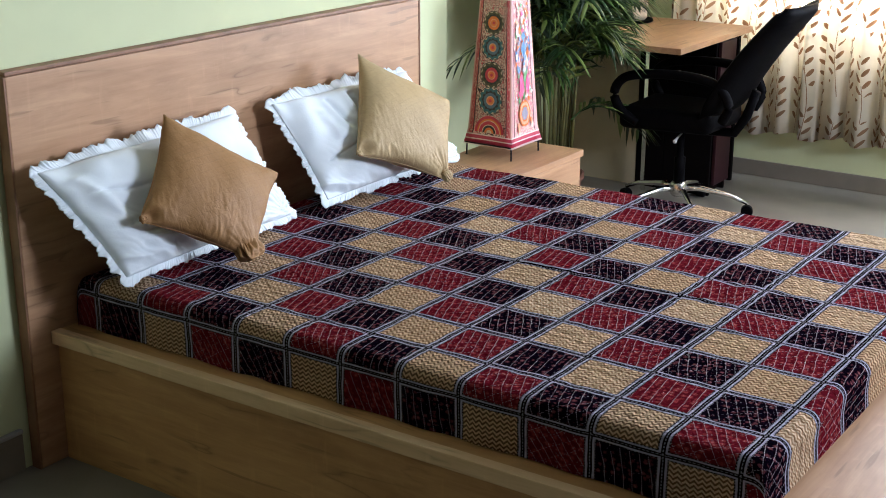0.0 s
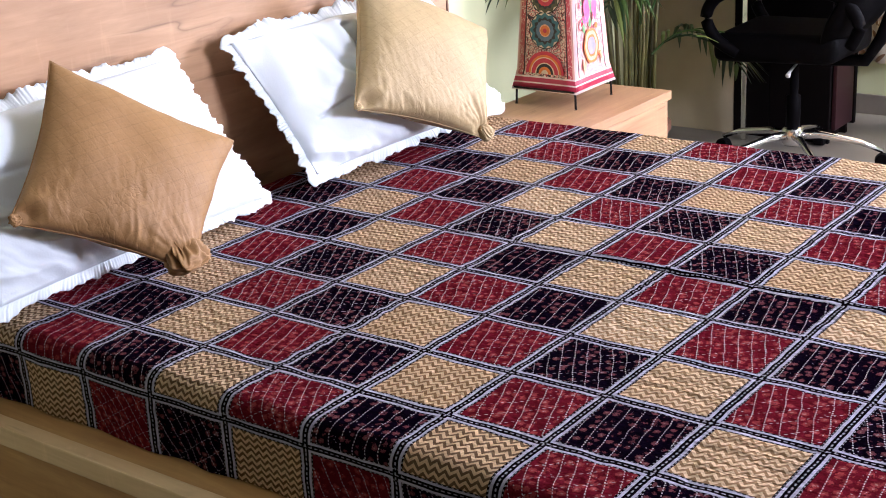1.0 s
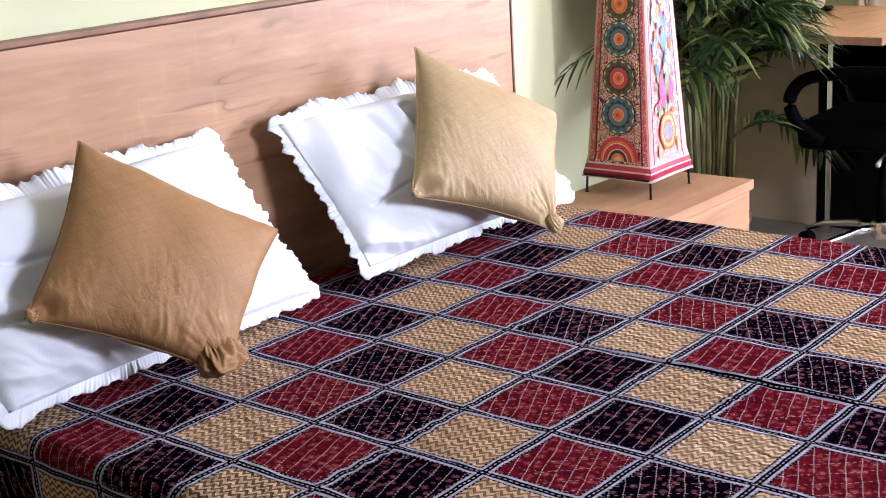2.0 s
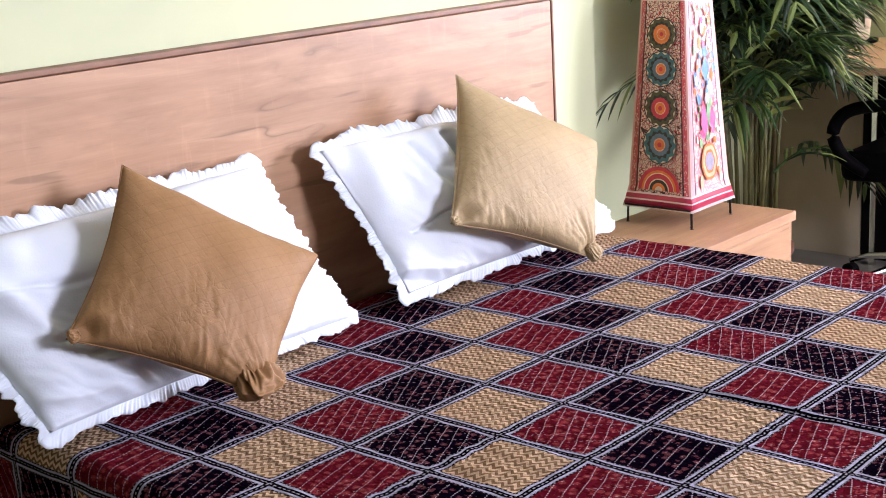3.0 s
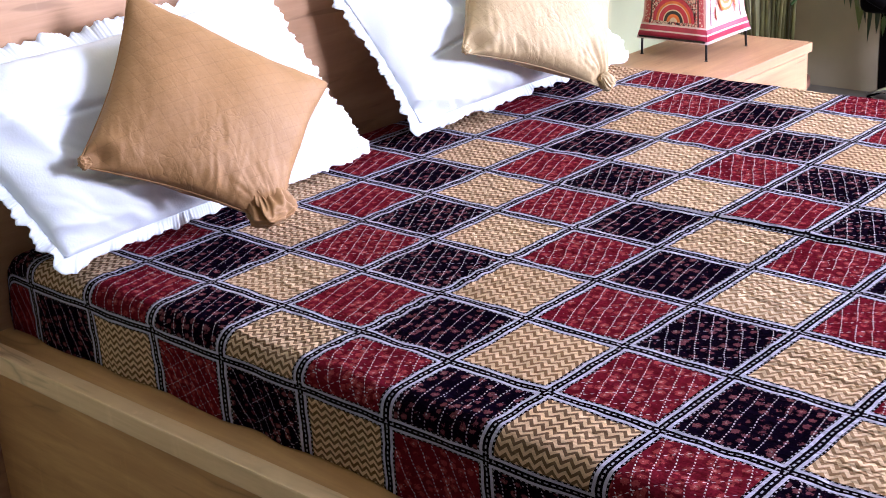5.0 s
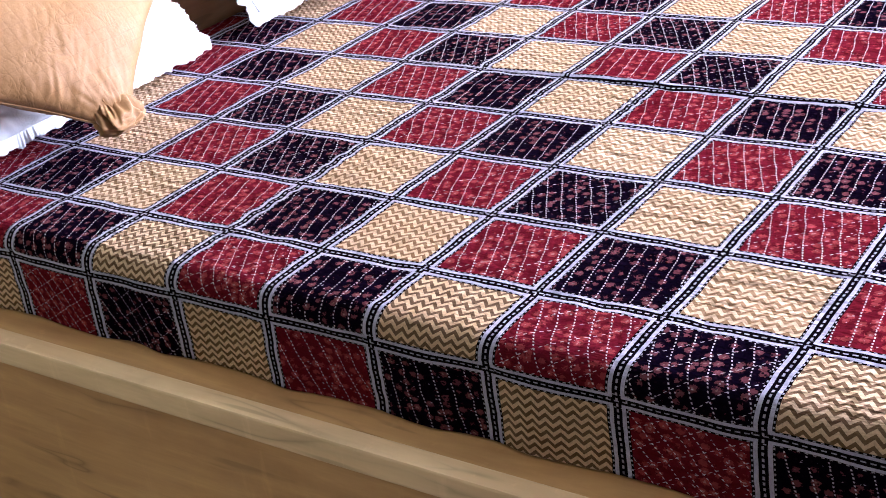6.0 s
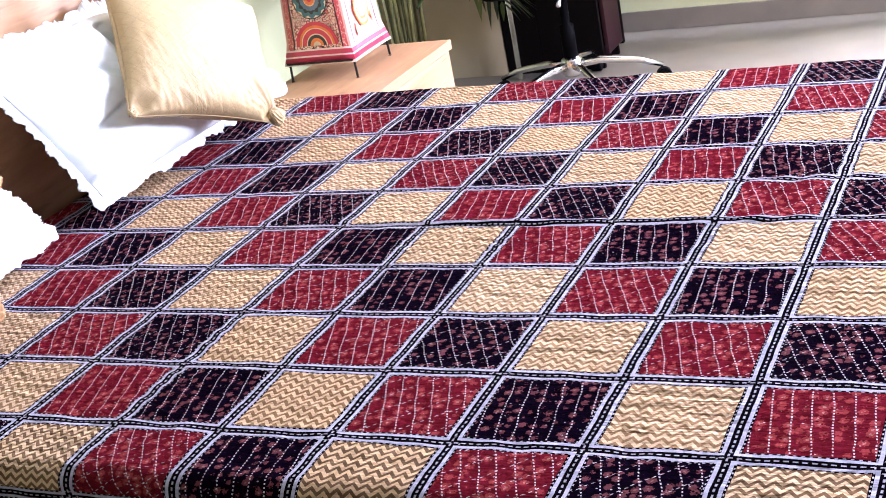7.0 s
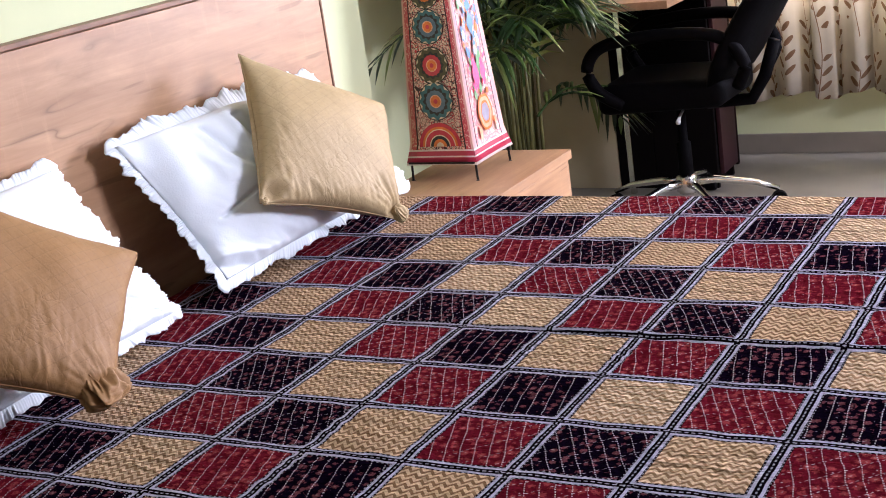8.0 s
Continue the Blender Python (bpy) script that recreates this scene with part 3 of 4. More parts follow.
# ---------------------------------------------------------------- pillows and cushions
def pillow_surface(corners, thick, bow, seed, n=72, crumple=0.006, fine=26.0, pinch=(), creases=(), behind=1.0, full=0.42):
    """Corners run round from the top left. Returns the stuffed body and its outline points with outward directions."""
    tl, tr, br, bl = [Vector(c) for c in corners]
    nrm = ((tr - tl).cross(bl - tl)).normalized()
    if nrm.y > 0:
        nrm = -nrm
    mid = (tl + tr + br + bl) / 4
    bm = bmesh.new()
    uvl = bm.loops.layers.uv.new("face")

    def base(a, b):
        p = tl.lerp(tr, a).lerp(bl.lerp(br, a), b)
        # edges draw in between the corners
        ea, eb = 4 * a * (1 - a), 4 * b * (1 - b)
        pull = bow * (ea * (1 - eb) ** 2 + eb * (1 - ea) ** 2)
        return p + (mid - p) * pull

    def swell(a, b):
        s = (16 * a * (1 - a) * b * (1 - b))
        return thick * s ** full

    sides = []
    at = {}
    for sign in (1, -1):
        grid = []
        for i in range(n + 1):
            row = []
            for j in range(n + 1):
                a, b = i / n, j / n
                edge = i in (0, n) or j in (0, n)
                if sign < 0 and edge:
                    row.append(sides[0][i][j])
                    continue
                p = base(a, b)
                h = 0.0 if edge else swell(a, b)
                if not edge:
                    q = p * 9 + Vector((seed, seed * 2, 0))
                    rim = 1 - (16 * a * (1 - a) * b * (1 - b)) ** 0.5
                    h += crumple * noise.noise(q) + crumple * 0.4 * rim * noise.noise(Vector((a * fine, b * fine, seed)))
                    # creases that fan in from the lower edge and its gathered corners
                    low = max(0.0, (b - 0.40) / 0.60)
                    fan = noise.noise(Vector((a * 13 - b * 4, b * 5, seed + 7))) + 0.5 * noise.noise(Vector((a * 34 - b * 12, b * 9, seed + 2)))
                    h += crumple * 1.1 * low * (0.30 - abs(fan)) * (0.5 + noise.noise(Vector((a * 5, b * 5, seed + 4))))
                    tight = max(0.0, 1 - math.hypot(a - 0.95, b - 0.95) / 0.34) + max(0.0, 1 - math.hypot(a - 0.05, b - 0.97) / 0.22)
                    h += crumple * 1.5 * tight * (0.28 - abs(noise.noise(Vector((math.atan2(b - 1, a - 1) * 9, a * 4, seed + 1)))))
                    for pa, pb, deep, wide in pinch:
                        h -= deep * math.exp(-((a - pa) ** 2 + (b - pb) ** 2) / wide ** 2)
                    for ax, bx, ay, by, deep, wide in creases:
                        dx, dy = ay - ax, by - bx
                        t = min(1, max(0, ((a - ax) * dx + (b - bx) * dy) / (dx * dx + dy * dy)))
                        gap = math.hypot(a - ax - dx * t, b - bx - dy * t) + 0.012 * noise.noise(Vector((a * 9, b * 9, seed)))
                        h += 1.5 * deep * math.exp(-(gap / wide) ** 2) * math.sin(math.pi * min(1, max(0.12, t))) ** 0.5
                    h = max(h, 0.002)
                v = bm.verts.new(p + nrm * h * (1 if sign > 0 else -behind))
                at[v] = (a, b)
                row.append(v)
            grid.append(row)
        sides.append(grid)
    for sign, grid in zip((1, -1), sides):
        for i in range(n):
            for j in range(n):
                f = bm.faces.new((grid[i][j], grid[i][j + 1], grid[i + 1][j + 1], grid[i + 1][j]))
                for lp in f.loops:
                    lp[uvl].uv = at[lp.vert]
    bmesh.ops.recalc_face_normals(bm, faces=bm.faces[:])
    ring = []
    m = 420
    for a0, a1 in (((0, 0), (1, 0)), ((1, 0), (1, 1)), ((1, 1), (0, 1)), ((0, 1), (0, 0))):
        for k in range(m):
            t = k / m
            ring.append(base(a0[0] + (a1[0] - a0[0]) * t, a0[1] + (a1[1] - a0[1]) * t))
    return bm, ring, nrm, mid


def ruffle(ring, nrm, mid, width, seed):
    """A gathered frill all round."""
    bm = bmesh.new()
    total = len(ring)
    rows = []
    for k, p in enumerate(ring):
        tangent = (ring[(k + 1) % total] - ring[k - 1]).normalized()
        out = tangent.cross(nrm)
        if out.dot(p - mid) < 0:
            out = -out
        diag = (p - mid).normalized()
        out = (out * 0.7 + diag * 0.5).normalized()
        w = width * (0.92 + 0.55 * noise.noise(Vector((k * 0.030, seed, 0))) + 0.30 * noise.noise(Vector((k * 0.10, seed, 5))))
        if k < total // 4:
            w *= 1.0 + 0.5 * math.sin(math.pi * k / (total // 4)) ** 0.5
        wave = 1.7 * noise.noise(Vector((k * 0.33, seed, 3))) * (0.7 + 0.9 * noise.noise(Vector((k * 0.03, seed, 6))))
        curl = 0.016 * noise.noise(Vector((k * 0.045, seed, 8))) - 0.004
        rows.append([bm.verts.new(p + (mid - p).normalized() * 0.010), bm.verts.new(p + out * w * 0.35 + nrm * (0.0016 * wave + curl * 0.3)),
                     bm.verts.new(p + out * w * 0.75 + nrm * (0.0030 * wave + curl * 0.8)), bm.verts.new(p + out * (w + 0.0012 * wave) + nrm * (0.0036 * wave + curl))])
    for k in range(total):
        a, b = rows[k], rows[(k + 1) % total]
        for s in range(3):
            bm.faces.new((a[s], a[s + 1], b[s + 1], b[s]))
    bmesh.ops.recalc_face_normals(bm, faces=bm.faces[:])
    return bm


def white_pillow(corners, seed, label, pinch=(), creases=()):
    mid = sum((Vector(c) for c in corners), Vector()) / 4
    body, ring, nrm, centre = pillow_surface(corners, 0.074, 0.03, seed, n=120, crumple=0.024, fine=8, pinch=pinch, creases=creases, behind=1.0, full=0.42)
    ob = thing("pillow", mid, label, "pillow", "white pillows")
    off = Matrix.Translation(-mid)
    body.transform(off)
    part("pillowcase", body, M_WHITE, ob, smooth=True)
    frill = ruffle(ring, nrm, centre, 0.025, seed)
    frill.transform(off)
    fr = part("ruffle", frill, M_WHITE, ob, "gathered white frill", smooth=True)
    fr.modifiers.new("cloth", "SOLIDIFY").thickness = 0.0012


def cushion(corners, mat, seed, label, knots):
    mid = sum((Vector(c) for c in corners), Vector()) / 4
    body, ring, nrm, centre = pillow_surface(corners, 0.060, 0.085, seed, crumple=0.0075, fine=14, n=110, pinch=[(0.93, 0.95, 0.02, 0.05), (0.06, 0.95, 0.02, 0.05)])
    ob = thing("cushion", mid, label, "cushion", "tan cushions")
    off = Matrix.Translation(-mid)
    body.transform(off)
    part("cover", body, mat, ob, smooth=True)
    piping = tube([p - mid for p in ring[::24]] + [ring[0] - mid], 0.0016, 6)
    part("seam", piping, mat, ob, "sewn edge seam", smooth=True)
    for k, size in knots:
        p = Vector(corners[k])
        inward = (mid - p).normalized()
        across = inward.cross(nrm).normalized()
        bm = bmesh.new()
        bmesh.ops.create_icosphere(bm, subdivisions=5, radius=1.0)
        for v in bm.verts:
            d = v.co.normalized()
            # a squared-off wad of cloth, wider at its outer end, with sharp folds drawn towards the cushion
            q = Vector([math.copysign(abs(c) ** 0.62, c) for c in d])
            fold = 0.34 - abs(noise.noise(Vector((q.x * 1.7 + seed, q.z * 2.6, q.y * 0.6)))) * 1.5 - 0.9 * abs(noise.noise(Vector((q.x * 4.1, q.z * 4.6 + seed, q.y))))
            grow = size * (0.80 + 0.48 * fold)
            flare = 1.0 - 0.22 * q.y
            v.co = across * q.x * grow * flare + inward * q.y * size * 0.85 + nrm * q.z * grow * 0.62
            v.co += p + inward * size * 0.95 + nrm * 0.008 - mid
        part("gathered_corner", bm, mat, ob, "bunched silk corner", smooth=True)


white_pillow([(-0.085, 0.045, 0.885), (0.695, 0.062, 0.905), (0.790, -0.090, 0.582), (0.045, -0.130, 0.588)], 3.1,
             "white cotton pillow with ruffled edge leaning on headboard", [(0.33, 0.55, 0.010, 0.2)],
             [(0.16, 0.62, 0.42, 0.56, -0.016, 0.022), (0.2, 0.72, 0.5, 0.70, -0.014, 0.020), (0.22, 0.80, 0.45, 0.90, 0.014, 0.03), (0.08, 0.15, 0.16, 0.7, 0.010, 0.03), (0.1, 0.3, 0.35, 0.38, -0.008, 0.02)])
white_pillow([(0.875, 0.058, 0.905), (1.600, 0.062, 0.900), (1.690, -0.115, 0.592), (0.955, -0.100, 0.592)], 8.4,
             "white cotton pillow with ruffled edge behind pale cushion", [(0.30, 0.35, 0.010, 0.12)],
             [(0.10, 0.66, 0.50, 0.50, -0.010, 0.010), (0.28, 0.1, 0.34, 0.5, -0.012, 0.018), (0.40, 0.05, 0.36, 0.45, 0.012, 0.022), (0.2, 0.2, 0.22, 0.5, 0.010, 0.03), (0.44, 0.1, 0.42, 0.5, -0.016, 0.02)])
cushion([(0.312, -0.035, 0.984), (0.645, -0.165, 0.759), (0.368, -0.305, 0.580), (0.084, -0.150, 0.743)], M_CUSHION, 1.7,
        "brown tan quilted silk cushion propped on its corner", [(2, 0.048), (3, 0.013)])
cushion([(1.272, 0.010, 1.016), (1.607, -0.140, 0.813), (1.412, -0.272, 0.580), (1.040, -0.155, 0.734)], M_CUSHION_PALE, 5.3,
        "pale tan quilted silk cushion tilted against the pillow", [(2, 0.024), (3, 0.012)])


# ---------------------------------------------------------------- nightstand and lamp
def nightstand():
    ob = thing("nightstand", (2.14, -0.04, 0), "low oak laminate bedside cabinet beside the bed", "nightstand")
    off = Matrix.Translation((-2.14, 0.04, 0))
    for name, bm in (("top", box(1.868, 2.450, -0.236, 0.150, 0.452, 0.480, 0.002)), ("side", box(1.870, 1.888, -0.226, 0.148, 0, 0.450, 0.001)),
                     ("side", box(2.424, 2.442, -0.226, 0.148, 0, 0.450, 0.001)), ("front", box(1.890, 2.422, -0.230, -0.212, 0.06, 0.448, 0.002)),
                     ("back", box(1.890, 2.422, 0.130, 0.146, 0.0, 0.448)), ("plinth", box(1.890, 2.422, -0.200, -0.185, 0, 0.056))):
        bm.transform(off)
        part(name, bm, M_WOOD, ob)


nightstand()

LX, LY, LZ = 2.218, 0.012, 0.480
LB, LT, LH0, LH1 = 0.106, 0.068, 0.048, 0.665


def lamp():
    ob = thing("table_lamp", (LX, LY, LZ), "tapered painted leather lamp in red and cream on wire legs", "lamp")

    def face_bm(k):
        """One tapered face of the shade, with thickness. k: quarter turns, 0 looks to -y."""
        bm = bmesh.new()
        uvl = bm.loops.layers.uv.new("paint")
        rows = []
        n, h = 6, 20
        for a in range(h + 1):
            t = a / h
            w = LB + (LT - LB) * t + 0.010 * max(0, 1 - t / 0.09) + 0.004 * max(0, (t - 0.94) / 0.06)
            rows.append([(bm.verts.new(((2 * b / n - 1) * w, -w + 0.003 * math.sin(math.pi * b / n), LH0 + (LH1 - LH0) * t)), b / n, t) for b in range(n + 1)])
        for p, q in zip(rows, rows[1:]):
            for b in range(n):
                quad = (p[b], p[b + 1], q[b + 1], q[b])
                f = bm.faces.new([c[0] for c in quad])
                for lp, c in zip(f.loops, quad):
                    lp[uvl].uv = (c[1], c[2])
        bm.transform(pose(0, 0, 0, 0, 0, -90 * k))
        return bm

    for k in range(4):
        f = part("shade_panel", face_bm(k), M_SHADE_LIGHT if k % 2 == 0 else M_SHADE, ob, "painted figure panel" if k % 2 == 0 else "painted scroll panel", True)
        f.modifiers.new("leather", "SOLIDIFY").thickness = 0.002

    slope = (LT - LB) / (LH1 - LH0)

    def flat(outline, k, across, t, lift):
        """A flat painted shape lying on face k."""
        bm = bmesh.new()
        bm.faces.new([bm.verts.new((x, 0, y)) for x, y in outline])
        geo = bmesh.ops.extrude_face_region(bm, geom=bm.faces[:])["geom"]
        bmesh.ops.translate(bm, verts=[v for v in geo if isinstance(v, bmesh.types.BMVert)], vec=(0, -0.0002, 0))
        bmesh.ops.recalc_face_normals(bm, faces=bm.faces[:])
        z = LH0 + (LH1 - LH0) * t
        w = LB + (LT - LB) * t
        for v in bm.verts:
            v.co = Vector((across * w + v.co.x, -(w + slope * v.co.z) - 0.0030 - lift + v.co.y, z + v.co.z))
        bm.transform(pose(0, 0, 0, 0, 0, -90 * k))
        return bm

    def disc(r, petals=0, depth=0.0, n=48, squash=1.0, half=False):
        top = math.pi if half else 2 * math.pi
        return [(r * (1 + depth * math.cos(petals * a)) * math.cos(a), squash * r * (1 + depth * math.cos(petals * a)) * math.sin(a)) for a in (top * s / n for s in range(n + (1 if half else 0)))]

    for k in (1, 3):
        for t, core, rim in ((0.79, "orange", "olive"), (0.635, "steel", "teal"), (0.46, "red", "olive"), (0.295, "steel", "teal")):
            r = 0.052 * (1 - 0.30 * (t - 0.29))
            for size, petals, depth, paint, lift in ((1.06, 0, 0, "black", 0), (1.0, 0, 0, "cream", 0.0001), (0.96, 12, 0.08, rim, 0.0002), (0.74, 12, 0.10, "black", 0.0003),
                                                     (0.60, 16, 0.04, core, 0.0004), (0.36, 0, 0, "peach", 0.0005), (0.30, 10, 0.06, "orange", 0.0006), (0.13, 0, 0, "red", 0.0007)):
                part("medallion", flat(disc(r * size, petals, depth), k, 0, t, lift), PAINT[paint], ob)
        for size, paint, lift in ((1.0, "red", 0), (0.84, "orange", 0.0001), (0.74, "cream", 0.0002), (0.70, "red", 0.0003), (0.50, "cream", 0.0004), (0.45, "black", 0.0005), (0.32, "orange", 0.0006), (0.18, "cream", 0.0007)):
            part("half_medallion", flat(disc(0.068 * size, half=True), k, 0, 0.085, lift), PAINT[paint], ob)
    rng = random.Random(21)
    zones = ((0.70, 0.91, ("peach", "pink", "green", "white", "orange"), 44), (0.48, 0.72, ("blue", "white", "orange", "blue", "grey", "peach"), 60),
             (0.28, 0.48, ("pink", "green", "red", "white", "pink"), 40), (0.12, 0.30, ("peach", "orange", "white"), 8))
    for k in (0, 2):
        for low, high, paints, count in zones:
            for _ in range(count):
                t = rng.uniform(low, high)
                flatness = rng.uniform(0.8, 2.4)
                part("painted_shape", flat(disc(rng.uniform(0.003, 0.008), rng.choice((0, 3, 4, 5)), 0.18, 22, flatness), k, rng.uniform(-0.62, 0.62), t, rng.uniform(0.0, 0.0004)), PAINT[rng.choice(paints)], ob)
        for r, squash, paint, lift in ((0.042, 1.25, "orange", 0.0005), (0.036, 1.25, "peach", 0.0006), (0.026, 1.3, "orange", 0.0007), (0.022, 1.2, "grey", 0.0008)):
            part("painted_ring", flat(disc(r, 6, 0.03, 40, squash), k, 0.0, 0.205, lift), PAINT[paint], ob)
        for across, t, r, squash, paint in ((-0.16, 0.39, 0.016, 2.6, "pink"), (0.30, 0.39, 0.014, 2.6, "pink"), (0.08, 0.42, 0.009, 3.6, "green"), (0.06, 0.62, 0.016, 1.8, "blue"), (0.08, 0.70, 0.013, 1.3, "blue")):
            part("painted_shape", flat(disc(r, 4, 0.12, 30, squash), k, across, t, 0.0006), PAINT[paint], ob)
    for sx in (-1, 1):
        for sy in (-1, 1):
            part("leg", tube([(sx * 0.104, sy * 0.104, LH0 + 0.02), (sx * 0.106, sy * 0.106, 0.003), (sx * 0.106, sy * 0.106, 0.0)], [0.0035, 0.0035, 0.006], 8), M_METAL, ob, "black wire leg")
    frame_pts = [(-0.115, -0.106, LH0 + 0.006), (0.115, -0.106, LH0 + 0.006), (0.115, 0.106, LH0 + 0.006), (-0.115, 0.106, LH0 + 0.006), (-0.115, -0.106, LH0 + 0.006)]
    part("wire_frame", tube(frame_pts, 0.003, 6), M_METAL, ob)


lamp()


# ---------------------------------------------------------------- potted palm
def palm():
    px, py = 2.88, 0.16
    ob = thing("potted_palm", (px, py, 0), "bushy green areca palm with many slim canes", "potted plant")
    part("pot", lathe([(0.10, 0), (0.115, 0.02), (0.14, 0.20), (0.15, 0.21), (0.15, 0.235), (0.135, 0.235), (0.13, 0.215)]), M_POT, ob, "brown clay pot", True)
    part("soil", lathe([(0.128, 0.19), (0.128, 0.205), (0.05, 0.215)]), M_SOIL, ob)
    rng = random.Random(11)
    canes = []
    for k in range(24):
        a, r = rng.uniform(0, 6.28), rng.uniform(0.02, 0.11)
        lean = rng.uniform(0.02, 0.16)
        h = rng.uniform(0.85, 1.40)
        base = Vector((math.cos(a) * r, math.sin(a) * r, 0.205))
        tip = base + Vector((math.cos(a) * lean, math.sin(a) * lean, h - 0.2))
        mid = base.lerp(tip, 0.5) + Vector((rng.uniform(-0.015, 0.015), rng.uniform(-0.015, 0.015), 0))
        part("cane", tube([base, mid, tip], [0.0072, 0.006, 0.004], 7), M_CANE, ob, smooth=True)
        canes.append((tip, a))
    spec = []
    TO_CORNER = (2.50, 2.44)

    def beyond(p):
        """The corner behind the lamp stays free of leaves."""
        return p.y + py > 0.25 + (p.x + px - 2.5) * 0.55 or p.x + px < 2.46

    for _ in range(360):
        tip, a = rng.choice(canes)
        low = Vector((tip.x * 0.6, tip.y * 0.6, 0.2))
        spec.append((low.lerp(tip, rng.uniform(0.60, 1.0)), a + rng.uniform(-1.5, 1.5), rng.uniform(0.26, 0.58), rng.uniform(0.70, 1.38)))
    # low fronds that droop in front of the recess wall
    spec += [(Vector((0.06, -0.06, z)), a, ln, up) for a, ln, up, z in ((-0.25, 0.46, 0.42, 0.47), (2.50, 0.66, 0.60, 0.72), (2.44, 0.62, 0.9, 0.92), (-0.1, 0.40, 0.9, 0.62), (0.9, 0.44, 0.8, 0.7))]
    for start, a, length, up in spec:
        bm = bmesh.new()
        d = Vector((math.cos(a), math.sin(a), 0))
        pts = []
        n = 15
        for k in range(n + 1):
            t = k / n
            rise = math.sin(up) * length * t * 1.35 - length * (0.75 + 0.2 * math.cos(up)) * t ** 2.3 * 0.85
            pts.append(start + d * (math.cos(up) * length * t + 0.10 * length * t * t) + Vector((0, 0, rise)))
        if any(beyond(p) and a not in TO_CORNER for p in pts) or any(p.x + px < RECESS_X + 0.05 for p in pts) or pts[-1].y + py < -0.20 or pts[-1].x + px > 3.40 or (pts[-1].z < 0.70 and start.z > 0.59):
            bm.free()
            continue
        tube(pts, [0.0045 * (1 - 0.8 * k / n) for k in range(n + 1)], 5, bm)
        for k in range(2, n + 1):
            t = k / n
            along = (pts[k] - pts[k - 1]).normalized()
            side = along.cross(Vector((0, 0, 1))).normalized()
            ln = ((0.13 if a in TO_CORNER else 0.24) * math.sin(math.pi * min(1, t * 0.85 + 0.12)) + 0.05) * rng.uniform(0.8, 1.12)
            for sgn in (-1, 1):
                dirn = (side * sgn * rng.uniform(0.45, 0.8) + along * 0.85 + Vector((0, 0, 0.08 + rng.uniform(-0.22, 0.2)))).normalized()
                wide = 0.0082 * rng.uniform(0.85, 1.25)
                across = dirn.cross(side.cross(along)).normalized()
                base = pts[k]
                if a not in TO_CORNER and beyond(base + dirn * ln):
                    continue
                strip = []
                for q, wq in ((0, 0.35), (0.3, 1.0), (0.65, 0.85), (1.0, 0.04)):
                    c = base + dirn * ln * q + Vector((0, 0, -0.10 * ln / 0.2 * q * q))
                    strip.append((bm.verts.new(c - across * wide * wq), bm.verts.new(c + Vector((0, 0, 0.0035 * wq))), bm.verts.new(c + across * wide * wq)))
                for s, e in zip(strip, strip[1:]):
                    bm.faces.new((s[0], s[1], e[1], e[0]))
                    bm.faces.new((s[1], s[2], e[2], e[1]))
        # keep leaves out of the walls and the window
        for v in bm.verts:
            wx, wy = v.co.x + px, v.co.y + py
            if wx < 2.46 and wy < 0.165:
                v.co.y = 0.165 - py
            if wx < RECESS_X + 0.01:
                v.co.x = RECESS_X + 0.01 - px
            if wy > RECESS_Y - 0.02:
                v.co.y = RECESS_Y - 0.02 - py
        part("frond", bm, M_LEAF, ob)


palm()


# ---------------------------------------------------------------- desk, its plant and the office chair
DX0, DX1, DY0, DY1, DZ = 3.26, 4.06, -0.27, 0.50, 0.790


def desk():
    ob = thing("desk", (3.6, 0.16, 0), "wooden desk with pale top and dark panels", "desk")
    off = Matrix.Translation((-3.6, -0.16, 0))
    px = 3.68
    for name, bm, mat in (("desktop", box(DX0 - 0.03, DX1, DY0 - 0.02, DY1 + 0.005, DZ - 0.028, DZ, 0.003), M_WOOD),
                          ("end_panel", box(px, px + 0.022, -0.02, 0.13, 0, DZ - 0.030, 0.002), M_DARKWOOD),
                          # Added board in place of the lit olive recess wall behind the palm.
                          ("wall_stand_in", box(px + 0.002, px + 0.020, 0.132, DY1, 0, DZ - 0.030, 0.002), M_BOARD),
                          ("pedestal_side", box(px, px + 0.020, DY0 + 0.002, -0.022, 0.0, DZ - 0.030, 0.002), M_DARKWOOD),
                          ("door", box(px + 0.022, px + 0.20, DY0 - 0.016, DY0, 0.05, DZ - 0.034, 0.003), M_MAROON),
                          ("plinth", box(px + 0.022, px + 0.20, DY0 + 0.03, DY0 + 0.05, 0, 0.048), M_DARKWOOD),
                          ("back_panel", box(px + 0.024, DX1 - 0.042, 0.04, 0.06, 0.0, DZ - 0.030), M_DARKWOOD),
                          ("pedestal_side", box(px + 0.182, px + 0.200, DY0 + 0.002, 0.038, 0.0, DZ - 0.030, 0.002), M_DARKWOOD),
                          ("leg", box(3.600, 3.622, 0.040, 0.062, 0.0, DZ - 0.030, 0.003), M_CHROME),
                          ("end_panel", box(DX1 - 0.04, DX1 - 0.015, DY0 + 0.03, DY1, 0, DZ - 0.030, 0.002), M_DARKWOOD)):
        bm.transform(off)
        part(name, bm, mat, ob)


desk()


